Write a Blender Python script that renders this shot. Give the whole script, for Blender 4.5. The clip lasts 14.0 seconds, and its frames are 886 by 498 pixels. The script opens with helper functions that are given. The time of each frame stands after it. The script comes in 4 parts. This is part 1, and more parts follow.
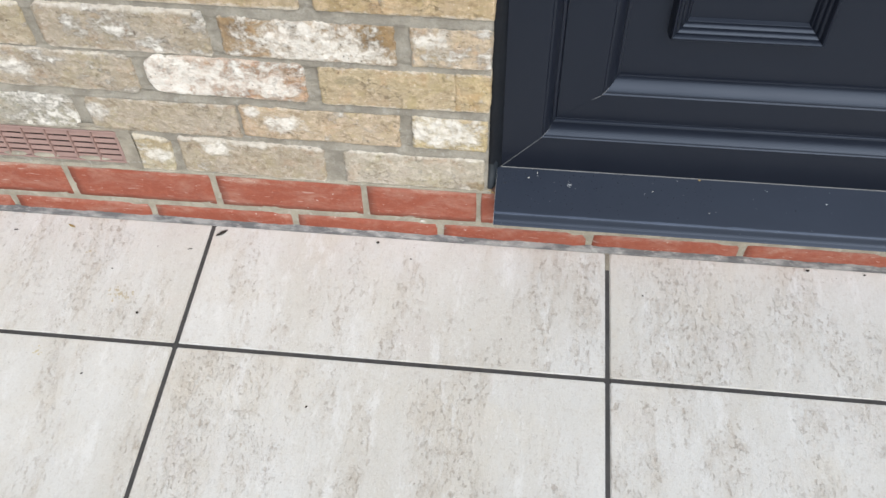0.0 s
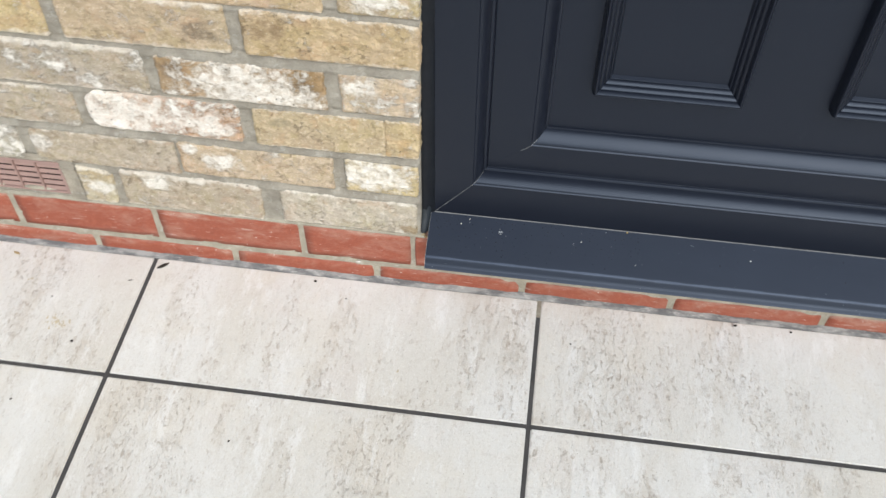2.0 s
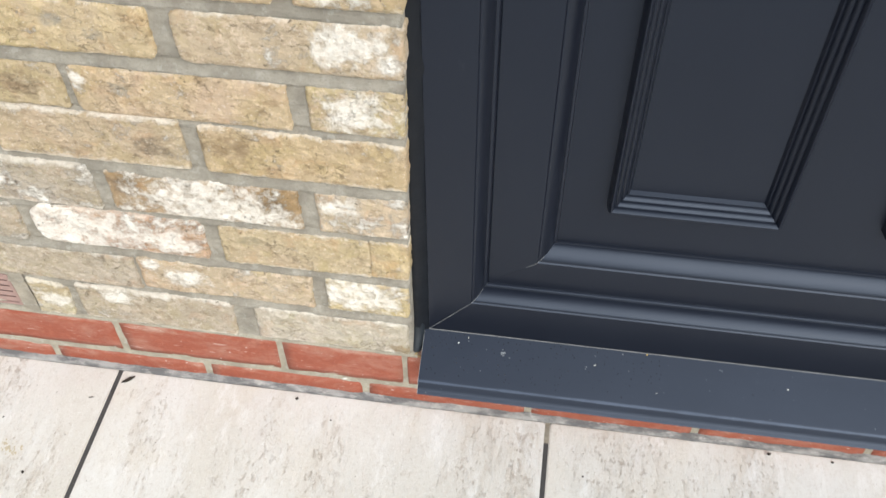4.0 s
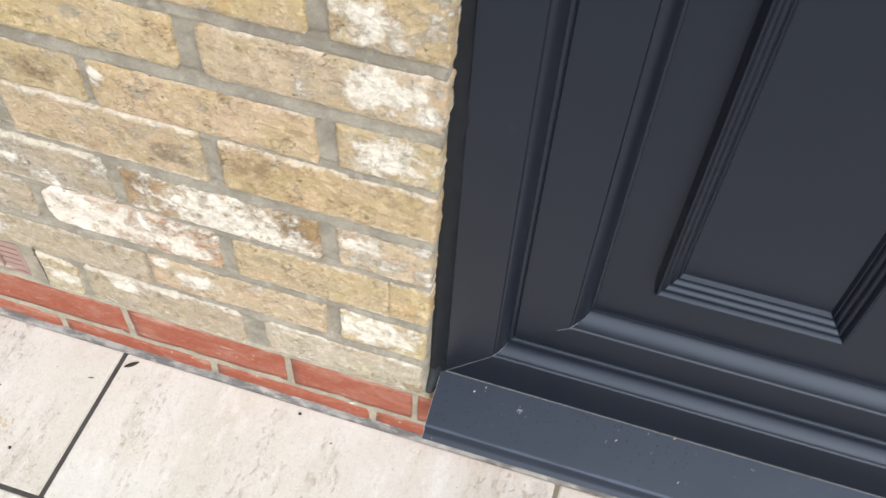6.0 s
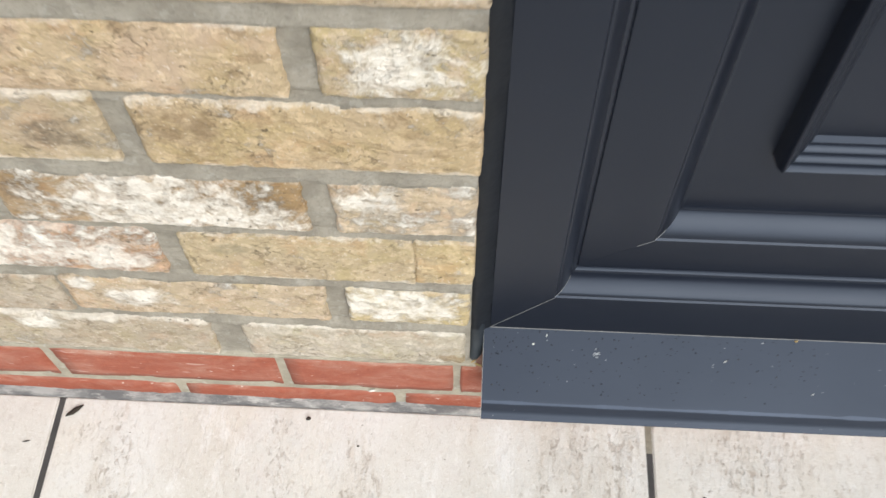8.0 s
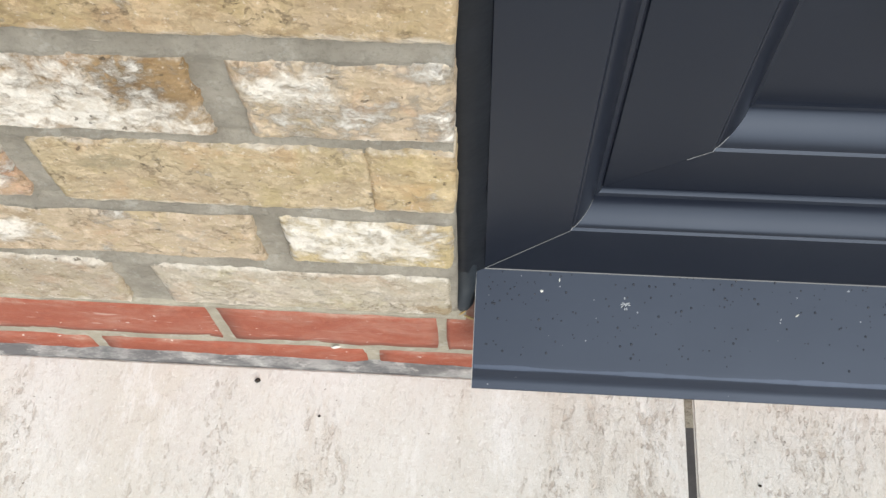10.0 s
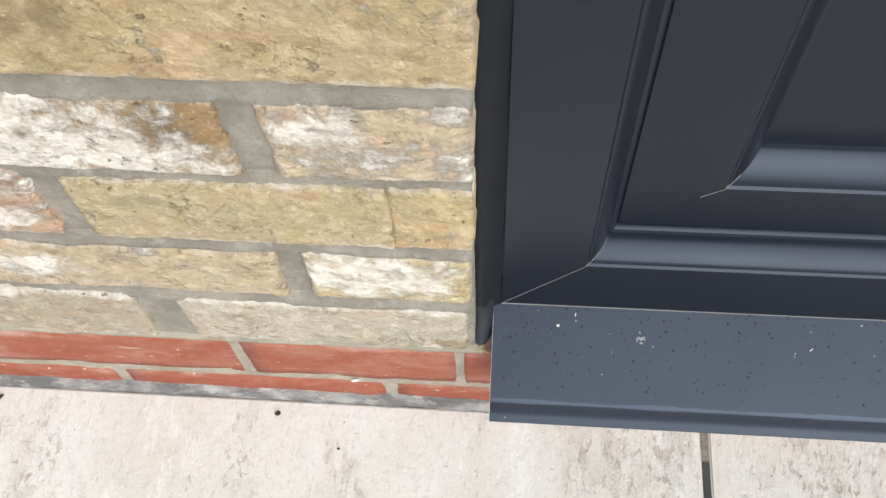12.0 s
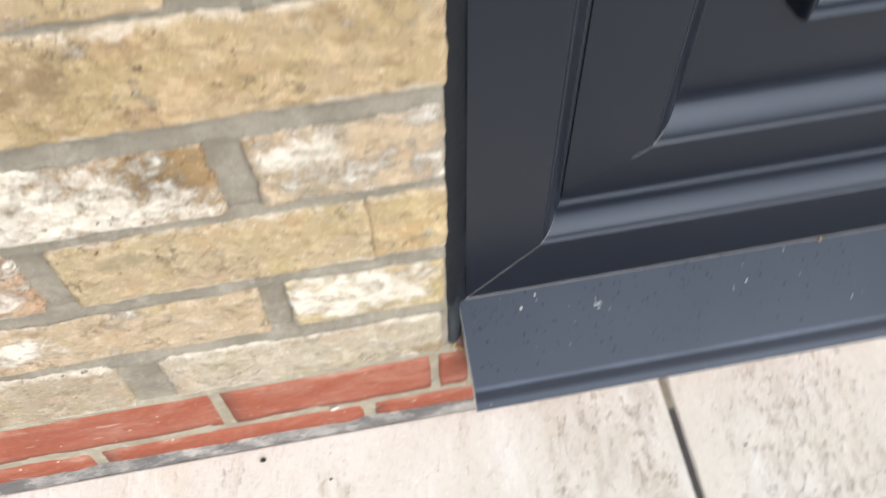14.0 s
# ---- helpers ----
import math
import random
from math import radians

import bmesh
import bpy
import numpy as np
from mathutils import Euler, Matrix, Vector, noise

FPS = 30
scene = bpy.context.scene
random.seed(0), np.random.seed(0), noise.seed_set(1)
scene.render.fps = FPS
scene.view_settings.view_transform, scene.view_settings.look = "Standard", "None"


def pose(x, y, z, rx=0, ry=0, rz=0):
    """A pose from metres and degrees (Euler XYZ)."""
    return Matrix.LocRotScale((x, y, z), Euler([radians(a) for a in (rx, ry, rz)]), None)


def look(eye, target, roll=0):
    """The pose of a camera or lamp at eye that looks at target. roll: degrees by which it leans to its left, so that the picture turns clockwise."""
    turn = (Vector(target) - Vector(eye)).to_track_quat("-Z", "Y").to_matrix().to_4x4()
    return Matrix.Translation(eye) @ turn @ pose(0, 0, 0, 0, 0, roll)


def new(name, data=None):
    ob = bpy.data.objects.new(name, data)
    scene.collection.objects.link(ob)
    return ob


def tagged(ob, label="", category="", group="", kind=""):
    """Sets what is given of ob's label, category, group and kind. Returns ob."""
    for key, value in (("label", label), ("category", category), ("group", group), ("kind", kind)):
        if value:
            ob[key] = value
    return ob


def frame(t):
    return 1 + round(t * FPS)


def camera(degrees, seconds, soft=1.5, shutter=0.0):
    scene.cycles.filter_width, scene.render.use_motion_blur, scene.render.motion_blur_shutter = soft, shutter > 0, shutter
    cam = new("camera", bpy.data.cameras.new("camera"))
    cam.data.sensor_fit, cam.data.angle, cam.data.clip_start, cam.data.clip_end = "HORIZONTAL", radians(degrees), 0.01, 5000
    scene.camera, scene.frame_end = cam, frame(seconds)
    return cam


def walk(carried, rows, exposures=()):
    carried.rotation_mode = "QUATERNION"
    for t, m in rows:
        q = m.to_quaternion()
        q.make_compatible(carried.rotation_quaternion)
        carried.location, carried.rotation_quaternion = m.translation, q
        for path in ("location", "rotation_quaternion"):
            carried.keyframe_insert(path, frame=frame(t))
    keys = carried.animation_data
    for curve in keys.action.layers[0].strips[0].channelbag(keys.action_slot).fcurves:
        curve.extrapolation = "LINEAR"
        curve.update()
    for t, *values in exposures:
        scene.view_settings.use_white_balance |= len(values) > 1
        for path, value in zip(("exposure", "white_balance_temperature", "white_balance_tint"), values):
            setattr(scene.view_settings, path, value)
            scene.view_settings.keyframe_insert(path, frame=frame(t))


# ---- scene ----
cam = camera(50.7, 14.0, soft=1.4, shutter=0.4)
PATH = [
    (0, (0.045, -0.885, 1.131), (-0.11, 0.324, -0.455), -1.7),
    (0.5, (0.045, -0.885, 1.118), (-0.037, 0.309, -0.485), 1.1),
    (1, (0.044, -0.865, 1.098), (0.053, 0.31, -0.521), 5.4),
    (1.5, (0.072, -0.858, 1.103), (0.048, 0.365, -0.479), 2.7),
    (2, (0.146, -0.884, 1.152), (-0.019, 0.39, -0.381), 0.5),
    (2.5, (0.205, -0.903, 1.154), (-0.076, 0.363, -0.369), 0.2),
    (3, (0.22, -0.88, 1.16), (-0.081, 0.37, -0.372), -0.4),
    (3.5, (0.165, -0.77, 1.141), (-0.06, 0.509, -0.38), -0.3),
    (3.7, (0.146, -0.724, 1.133), (-0.043, 0.563, -0.386), -0.5),
    (5.8, (0.126, -0.531, 1.125), (-0.153, 0.617, -0.488), 3.0),
    (6, (0.14, -0.521, 1.13), (-0.153, 0.644, -0.468), 3.8),
    (6.5, (0.169, -0.502, 1.128), (-0.195, 0.66, -0.458), 2.4),
    (7, (0.158, -0.494, 1.123), (-0.167, 0.668, -0.473), 3.3),
    (7.5, (0.094, -0.466, 1.053), (-0.073, 0.676, -0.581), 3.0),
    (8, (0.0, -0.350, 0.921), (-0.071, 0.660, -0.803), -1.2),
    (8.5, (-0.01, -0.283, 0.828), (-0.073, 0.646, -0.942), -1.1),
    (9, (0.01, -0.253, 0.758), (-0.091, 0.631, -1.033), -4.2),
    (9.2, (0.015, -0.249, 0.742), (-0.085, 0.615, -1.058), -4.1),
    (11.3, (0.02, -0.244, 0.73), (-0.081, 0.646, -1.058), -3.0),
    (11.5, (0.019, -0.244, 0.737), (-0.086, 0.66, -1.044), -3.4),
    (12, (0.017, -0.249, 0.746), (-0.117, 0.675, -1.023), -4.9),
    (12.5, (0.023, -0.252, 0.759), (-0.083, 0.704, -0.994), -3.7),
    (13, (0.026, -0.259, 0.777), (-0.077, 0.736, -0.954), -3.9),
    (13.5, (0.024, -0.271, 0.828), (0.011, 0.772, -0.879), -0.9),
    (14, (-0.048, -0.289, 0.765), (0.104, 0.709, -0.962), -2.1),
]
EXPOSURES = [(0, -0.04, 6350, 7), (1.5, 0.03, 6400, 7), (2.2, 0.07, 6450, 6), (3.5, 0.18, 6500, 6), (6, 0.19, 6650, 7), (9, 0.17, 6600, 6), (13, 0.26, 6600, 7), (14, 0.33, 6750, 8)]
walk(cam, [(t, look(eye, target, roll)) for t, eye, target, roll in PATH], EXPOSURES)

# ---- light: an overcast sky and a wide, weak sun ----
SUN_ELEVATION, SUN_AZIMUTH = 43.0, 155.0
world = bpy.data.worlds.new("overcast_sky")
scene.world = world
world.use_nodes = True
wn, wl = world.node_tree.nodes, world.node_tree.links
sky = wn.new("ShaderNodeTexSky")
sky.sky_type = "NISHITA"
sky.sun_disc = False
sky.sun_elevation = radians(SUN_ELEVATION)
sky.sun_rotation = radians(SUN_AZIMUTH)
sky.air_density, sky.dust_density, sky.ozone_density = 1.0, 2.0, 1.0
grey = wn.new("ShaderNodeHueSaturation")
grey.inputs["Saturation"].default_value = 0.75
wl.new(sky.outputs["Color"], grey.inputs["Color"])
wl.new(grey.outputs["Color"], wn["Background"].inputs["Color"])
wn["Background"].inputs["Strength"].default_value = 0.13

sun = new("sun", bpy.data.lights.new("sun", "SUN"))
sun.data.energy, sun.data.angle = 2.9, radians(58)
sun.data.color = (0.97, 0.985, 1.0)
az = radians(SUN_AZIMUTH)
far = Vector((math.sin(az) * math.cos(radians(SUN_ELEVATION)), math.cos(az) * math.cos(radians(SUN_ELEVATION)), math.sin(radians(SUN_ELEVATION))))
sun.matrix_world = look(far * 20, (0, 0, 0))


# ---- helpers ----
def mesh_object(name, verts, faces, material, parent=None, label="", smooth=True):
    me = bpy.data.meshes.new(name)
    me.from_pydata(verts, [], faces)
    me.materials.append(material)
    me.polygons.foreach_set("use_smooth", [smooth] * len(me.polygons))
    ob = new(name, me)
    ob.parent = parent
    if label:
        tagged(ob, label)
    return ob


def part(name, bm, material, parent=None, label="", smooth=False):
    bmesh.ops.recalc_face_normals(bm, faces=bm.faces)
    me = bpy.data.meshes.new(name)
    bm.to_mesh(me)
    bm.free()
    me.materials.append(material)
    me.polygons.foreach_set("use_smooth", [smooth] * len(me.polygons))
    ob = new(name, me)
    ob.parent = parent
    if label:
        tagged(ob, label)
    return ob


def box(x0, x1, y0, y1, z0, z1, bevel=0.0, segments=2):
    bm = bmesh.new()
    bmesh.ops.create_cube(bm, size=1, matrix=Matrix.Translation(((x0 + x1) / 2, (y0 + y1) / 2, (z0 + z1) / 2)) @ Matrix.Diagonal((x1 - x0, y1 - y0, z1 - z0, 1)))
    if bevel:
        bmesh.ops.bevel(bm, geom=bm.edges[:], offset=bevel, segments=segments, affect="EDGES")
    return bm


# ---- materials ----
def material(name, rough=0.6, metal=0.0):
    m = bpy.data.materials.new(name)
    m.use_nodes = True
    n, l = m.node_tree.nodes, m.node_tree.links
    b = n["Principled BSDF"]
    b.inputs["Roughness"].default_value, b.inputs["Metallic"].default_value = rough, metal
    return m, n, l, b


def coords(n, l, stretch=(1, 1, 1), shuffle=True):
    tc, mp = n.new("ShaderNodeTexCoord"), n.new("ShaderNodeMapping")
    mp.inputs["Scale"].default_value = stretch
    l.new(tc.outputs["Object"], mp.inputs["Vector"])
    if shuffle:
        info, mul = n.new("ShaderNodeObjectInfo"), n.new("ShaderNodeMath")
        mul.operation, mul.inputs[1].default_value = "MULTIPLY", 37.0
        l.new(info.outputs["Random"], mul.inputs[0])
        l.new(mul.outputs[0], mp.inputs["Location"])
    return mp.outputs["Vector"]


def noise_of(n, l, vec, scale, detail=4, rough=0.55, distort=0.0):
    t = n.new("ShaderNodeTexNoise")
    t.inputs["Scale"].default_value, t.inputs["Detail"].default_value = scale, detail
    t.inputs["Roughness"].default_value, t.inputs["Distortion"].default_value = rough, distort
    l.new(vec, t.inputs["Vector"])
    return t.outputs["Fac"]


def ramp(n, l, fac, low, high):
    """0 below low, 1 above high."""
    r = n.new("ShaderNodeMapRange")
    r.interpolation_type = "SMOOTHSTEP"
    r.inputs["From Min"].default_value, r.inputs["From Max"].default_value = low, high
    l.new(fac, r.inputs["Value"])
    return r.outputs["Result"]


def blend(n, l, fac, a, b):
    m = n.new("ShaderNodeMix")
    m.data_type = "RGBA"
    for socket, value in ((m.inputs["Factor"], fac), (m.inputs["A"], a), (m.inputs["B"], b)):
        if isinstance(value, (int, float)):
            socket.default_value = value
        elif isinstance(value, tuple):
            socket.default_value = (*value, 1)
        else:
            l.new(value, socket)
    return m.outputs["Result"]


def sums(n, l, op, a, b):
    m = n.new("ShaderNodeMath")
    m.operation = op
    for socket, value in zip(m.inputs, (a, b)):
        if isinstance(value, (int, float)):
            socket.default_value = value
        else:
            l.new(value, socket)
    return m.outputs[0]


def bump(n, l, b, height, strength, distance):
    t = n.new("ShaderNodeBump")
    t.inputs["Strength"].default_value, t.inputs["Distance"].default_value = strength, distance
    l.new(height, t.inputs["Height"])
    l.new(t.outputs["Normal"], b.inputs["Normal"])


def near(n, l, place, radius, wobble, vec):
    """1 inside a ragged patch round a place on the brick's face, 0 outside."""
    tc, mp, ln = n.new("ShaderNodeTexCoord"), n.new("ShaderNodeMapping"), n.new("ShaderNodeVectorMath")
    mp.inputs["Location"].default_value = (-place[0], 0, -place[1] * 1.6)
    mp.inputs["Scale"].default_value = (1, 0, 1.6)
    ln.operation = "LENGTH"
    l.new(tc.outputs["Object"], mp.inputs["Vector"])
    l.new(mp.outputs["Vector"], ln.inputs[0])
    d = sums(n, l, "ADD", ln.outputs["Value"], sums(n, l, "MULTIPLY", sums(n, l, "SUBTRACT", wobble, 0.5), radius * 3.2))
    return sums(n, l, "SUBTRACT", 1.0, ramp(n, l, d, radius * 0.50, radius * 1.15))


OCHRE, TAN, PINK, PALE = (0.66, 0.515, 0.285), (0.63, 0.485, 0.295), (0.66, 0.485, 0.315), (0.66, 0.565, 0.40)
WHITE, BROWN = (0.95, 0.89, 0.80), (0.20, 0.125, 0.065)


def stock_brick(name, base, second, lime=0.0, limes=(), stains=(), stain=BROWN, tall=0.060):
    """Weathered yellow stock brick: two clay colours, lime bloom, stains, crevices, pits and a crumbly grain."""
    m, n, l, b = material(name, 0.92)
    base, second = (tuple(min(0.85, k * f) for k, f in zip(t, (0.815, 0.820, 0.805))) for t in (base, second))
    v, vs = coords(n, l), coords(n, l, (0.82, 1, 1.1))
    wob = noise_of(n, l, v, 48, 7, 0.68, 0.3)
    fine, mid = noise_of(n, l, v, 230, 6, 0.72), noise_of(n, l, v, 78, 8, 0.70)

    def tint(c, fac, amount, colour):
        return blend(n, l, sums(n, l, "MULTIPLY", fac, amount), c, colour)

    def of_base(*f):
        return tuple(min(0.88, k * g) for k, g in zip(base, f))

    c = blend(n, l, ramp(n, l, noise_of(n, l, v, 13, 5, 0.62), 0.40, 0.60), base, second)
    c = tint(c, ramp(n, l, noise_of(n, l, v, 18, 7, 0.66, 0.4), 0.47, 0.62), 0.5, of_base(0.97, 0.97, 0.76))
    c = tint(c, ramp(n, l, noise_of(n, l, v, 25, 7, 0.66, 0.4), 0.51, 0.66), 0.65, of_base(1.07, 0.91, 0.84))
    c = tint(c, ramp(n, l, mid, 0.49, 0.60), 0.62, of_base(1.36, 1.38, 1.48))
    c = tint(c, ramp(n, l, noise_of(n, l, vs, 62, 9, 0.74), 0.52, 0.64), 0.66, of_base(0.62, 0.56, 0.50))
    c = tint(c, ramp(n, l, noise_of(n, l, v, 31, 8, 0.72, 0.5), 0.60, 0.72), 0.45, (0.42, 0.40, 0.36))
    for x, z, r in stains:
        spot = sums(n, l, "MULTIPLY", near(n, l, (x, z), r, wob, v), ramp(n, l, noise_of(n, l, vs, 70, 9, 0.74), 0.30, 0.62))
        c = tint(c, spot, 0.75, stain)
    streak = sums(n, l, "ADD", noise_of(n, l, vs, 50, 11, 0.78), sums(n, l, "MULTIPLY", sums(n, l, "SUBTRACT", fine, 0.5), 0.30))
    level = sums(n, l, "ADD", streak, sums(n, l, "MULTIPLY", sums(n, l, "SUBTRACT", noise_of(n, l, v, 22, 6, 0.66, 0.3), 0.5), 0.9))
    bloom = ramp(n, l, level, 0.67 - lime * 0.42, 0.86 - lime * 0.42)
    # lime left along the top and bottom arrises
    tc, sep = n.new("ShaderNodeTexCoord"), n.new("ShaderNodeSeparateXYZ")
    l.new(tc.outputs["Object"], sep.inputs[0])
    rim = sums(n, l, "ADD", sums(n, l, "ABSOLUTE", sep.outputs["Z"], 0.0), sums(n, l, "MULTIPLY", sums(n, l, "SUBTRACT", wob, 0.5), 0.030))
    bloom = sums(n, l, "MAXIMUM", bloom, sums(n, l, "MULTIPLY", ramp(n, l, rim, tall / 2 - 0.002, tall / 2 + 0.004), 0.5))
    for x, z, r in limes:
        solid = sums(n, l, "MULTIPLY", near(n, l, (x, z), r, wob, v), ramp(n, l, streak, 0.28, 0.49))
        bloom = sums(n, l, "MAXIMUM", bloom, sums(n, l, "MULTIPLY", solid, 0.9))
    thin = sums(n, l, "ADD", 0.66, sums(n, l, "MULTIPLY", ramp(n, l, noise_of(n, l, v, 120, 8, 0.74), 0.38, 0.56), 0.34))
    bare = sums(n, l, "SUBTRACT", 1.0, sums(n, l, "MULTIPLY", bloom, 0.75))
    c = blend(n, l, sums(n, l, "MULTIPLY", bloom, thin), c, WHITE)
    c = tint(c, sums(n, l, "MULTIPLY", ramp(n, l, fine, 0.50, 0.68), bare), 0.32, (0.30, 0.215, 0.12))
    c = tint(c, ramp(n, l, noise_of(n, l, v, 310, 3, 0.6), 0.60, 0.72), 0.34, WHITE)
    ridge = sums(n, l, "ABSOLUTE", sums(n, l, "SUBTRACT", noise_of(n, l, vs, 58, 6, 0.62, 0.3), 0.5), 0.0)
    crevice = sums(n, l, "MULTIPLY", sums(n, l, "SUBTRACT", 1.0, ramp(n, l, ridge, 0.003, 0.016)), ramp(n, l, noise_of(n, l, v, 34, 4, 0.6), 0.53, 0.64))
    c = tint(c, sums(n, l, "MULTIPLY", crevice, bare), 0.45, (0.22, 0.15, 0.085))
    pits = ramp(n, l, noise_of(n, l, v, 150, 3, 0.55), 0.69, 0.735)
    c = tint(c, pits, 0.7, (0.14, 0.10, 0.06))
    l.new(c, b.inputs["Base Color"])
    h = sums(n, l, "ADD", sums(n, l, "MULTIPLY", fine, 0.5), sums(n, l, "MULTIPLY", mid, 0.8))
    h = sums(n, l, "ADD", h, sums(n, l, "MULTIPLY", noise_of(n, l, vs, 44, 4, 0.6), 1.1))
    h = sums(n, l, "ADD", h, sums(n, l, "MULTIPLY", bloom, 0.30))
    h = sums(n, l, "SUBTRACT", h, sums(n, l, "ADD", sums(n, l, "MULTIPLY", pits, 0.5), sums(n, l, "MULTIPLY", crevice, 0.35)))
    bump(n, l, b, h, 1.0, 0.0055)
    return m


def red_brick_material():
    """Smooth red facing brick with a thin lime wash along the top edge, scratches and pale flecks."""
    m, n, l, b = material("red_facing_brick", 0.72)
    v, vs = coords(n, l), coords(n, l, (0.45, 1, 1))
    c = blend(n, l, noise_of(n, l, v, 14, 3), (0.255, 0.062, 0.033), (0.315, 0.084, 0.046))
    c = blend(n, l, sums(n, l, "MULTIPLY", ramp(n, l, noise_of(n, l, v, 160, 8, 0.75), 0.50, 0.64), 0.45), c, (0.385, 0.112, 0.062))
    c = blend(n, l, sums(n, l, "MULTIPLY", ramp(n, l, noise_of(n, l, v, 60, 8, 0.75), 0.52, 0.66), 0.35), c, (0.205, 0.046, 0.026))
    film = ramp(n, l, noise_of(n, l, vs, 34, 9, 0.76, 0.5), 0.42, 0.74)
    c = blend(n, l, sums(n, l, "MULTIPLY", film, 0.46), c, (0.46, 0.29, 0.225))
    tc, sep = n.new("ShaderNodeTexCoord"), n.new("ShaderNodeSeparateXYZ")
    l.new(tc.outputs["Object"], sep.inputs[0])
    rim = sums(n, l, "ADD", sep.outputs["Z"], sums(n, l, "MULTIPLY", sums(n, l, "SUBTRACT", noise_of(n, l, vs, 26, 9, 0.76), 0.5), 0.10))
    c = blend(n, l, sums(n, l, "MULTIPLY", ramp(n, l, rim, 0.024, 0.046), 0.55), c, (0.52, 0.41, 0.32))
    scratch = ramp(n, l, noise_of(n, l, coords(n, l, (0.22, 1, 1.6)), 150, 2, 0.5), 0.665, 0.71)
    c = blend(n, l, sums(n, l, "MULTIPLY", scratch, 0.42), c, (0.58, 0.46, 0.40))
    flecks = ramp(n, l, noise_of(n, l, coords(n, l, (0.6, 1, 1)), 190, 3, 0.6), 0.68, 0.74)
    c = blend(n, l, sums(n, l, "MULTIPLY", flecks, 0.7), c, (0.74, 0.68, 0.62))
    l.new(c, b.inputs["Base Color"])
    bump(n, l, b, noise_of(n, l, v, 200, 7, 0.72), 0.6, 0.0015)
    return m


def mortar_material(name, colour, dark, strength=1.0):
    m, n, l, b = material(name, 0.95)
    v = coords(n, l, shuffle=False)
    c = blend(n, l, ramp(n, l, noise_of(n, l, v, 26, 5, 0.6), 0.38, 0.64), dark, colour)
    sand = noise_of(n, l, v, 380, 6, 0.8)
    c = blend(n, l, sums(n, l, "MULTIPLY", ramp(n, l, sand, 0.50, 0.62), 0.24), c, (dark[0] * 0.5, dark[1] * 0.55, dark[2] * 0.5))
    c = blend(n, l, sums(n, l, "MULTIPLY", ramp(n, l, noise_of(n, l, v, 90, 6, 0.7), 0.54, 0.66), 0.45), c, (0.56, 0.53, 0.47))
    l.new(c, b.inputs["Base Color"])
    h = sums(n, l, "ADD", sums(n, l, "MULTIPLY", sand, 0.5), noise_of(n, l, coords(n, l, (0.5, 1, 1), False), 120, 9, 0.75))
    bump(n, l, b, h, strength, 0.006)
    return m


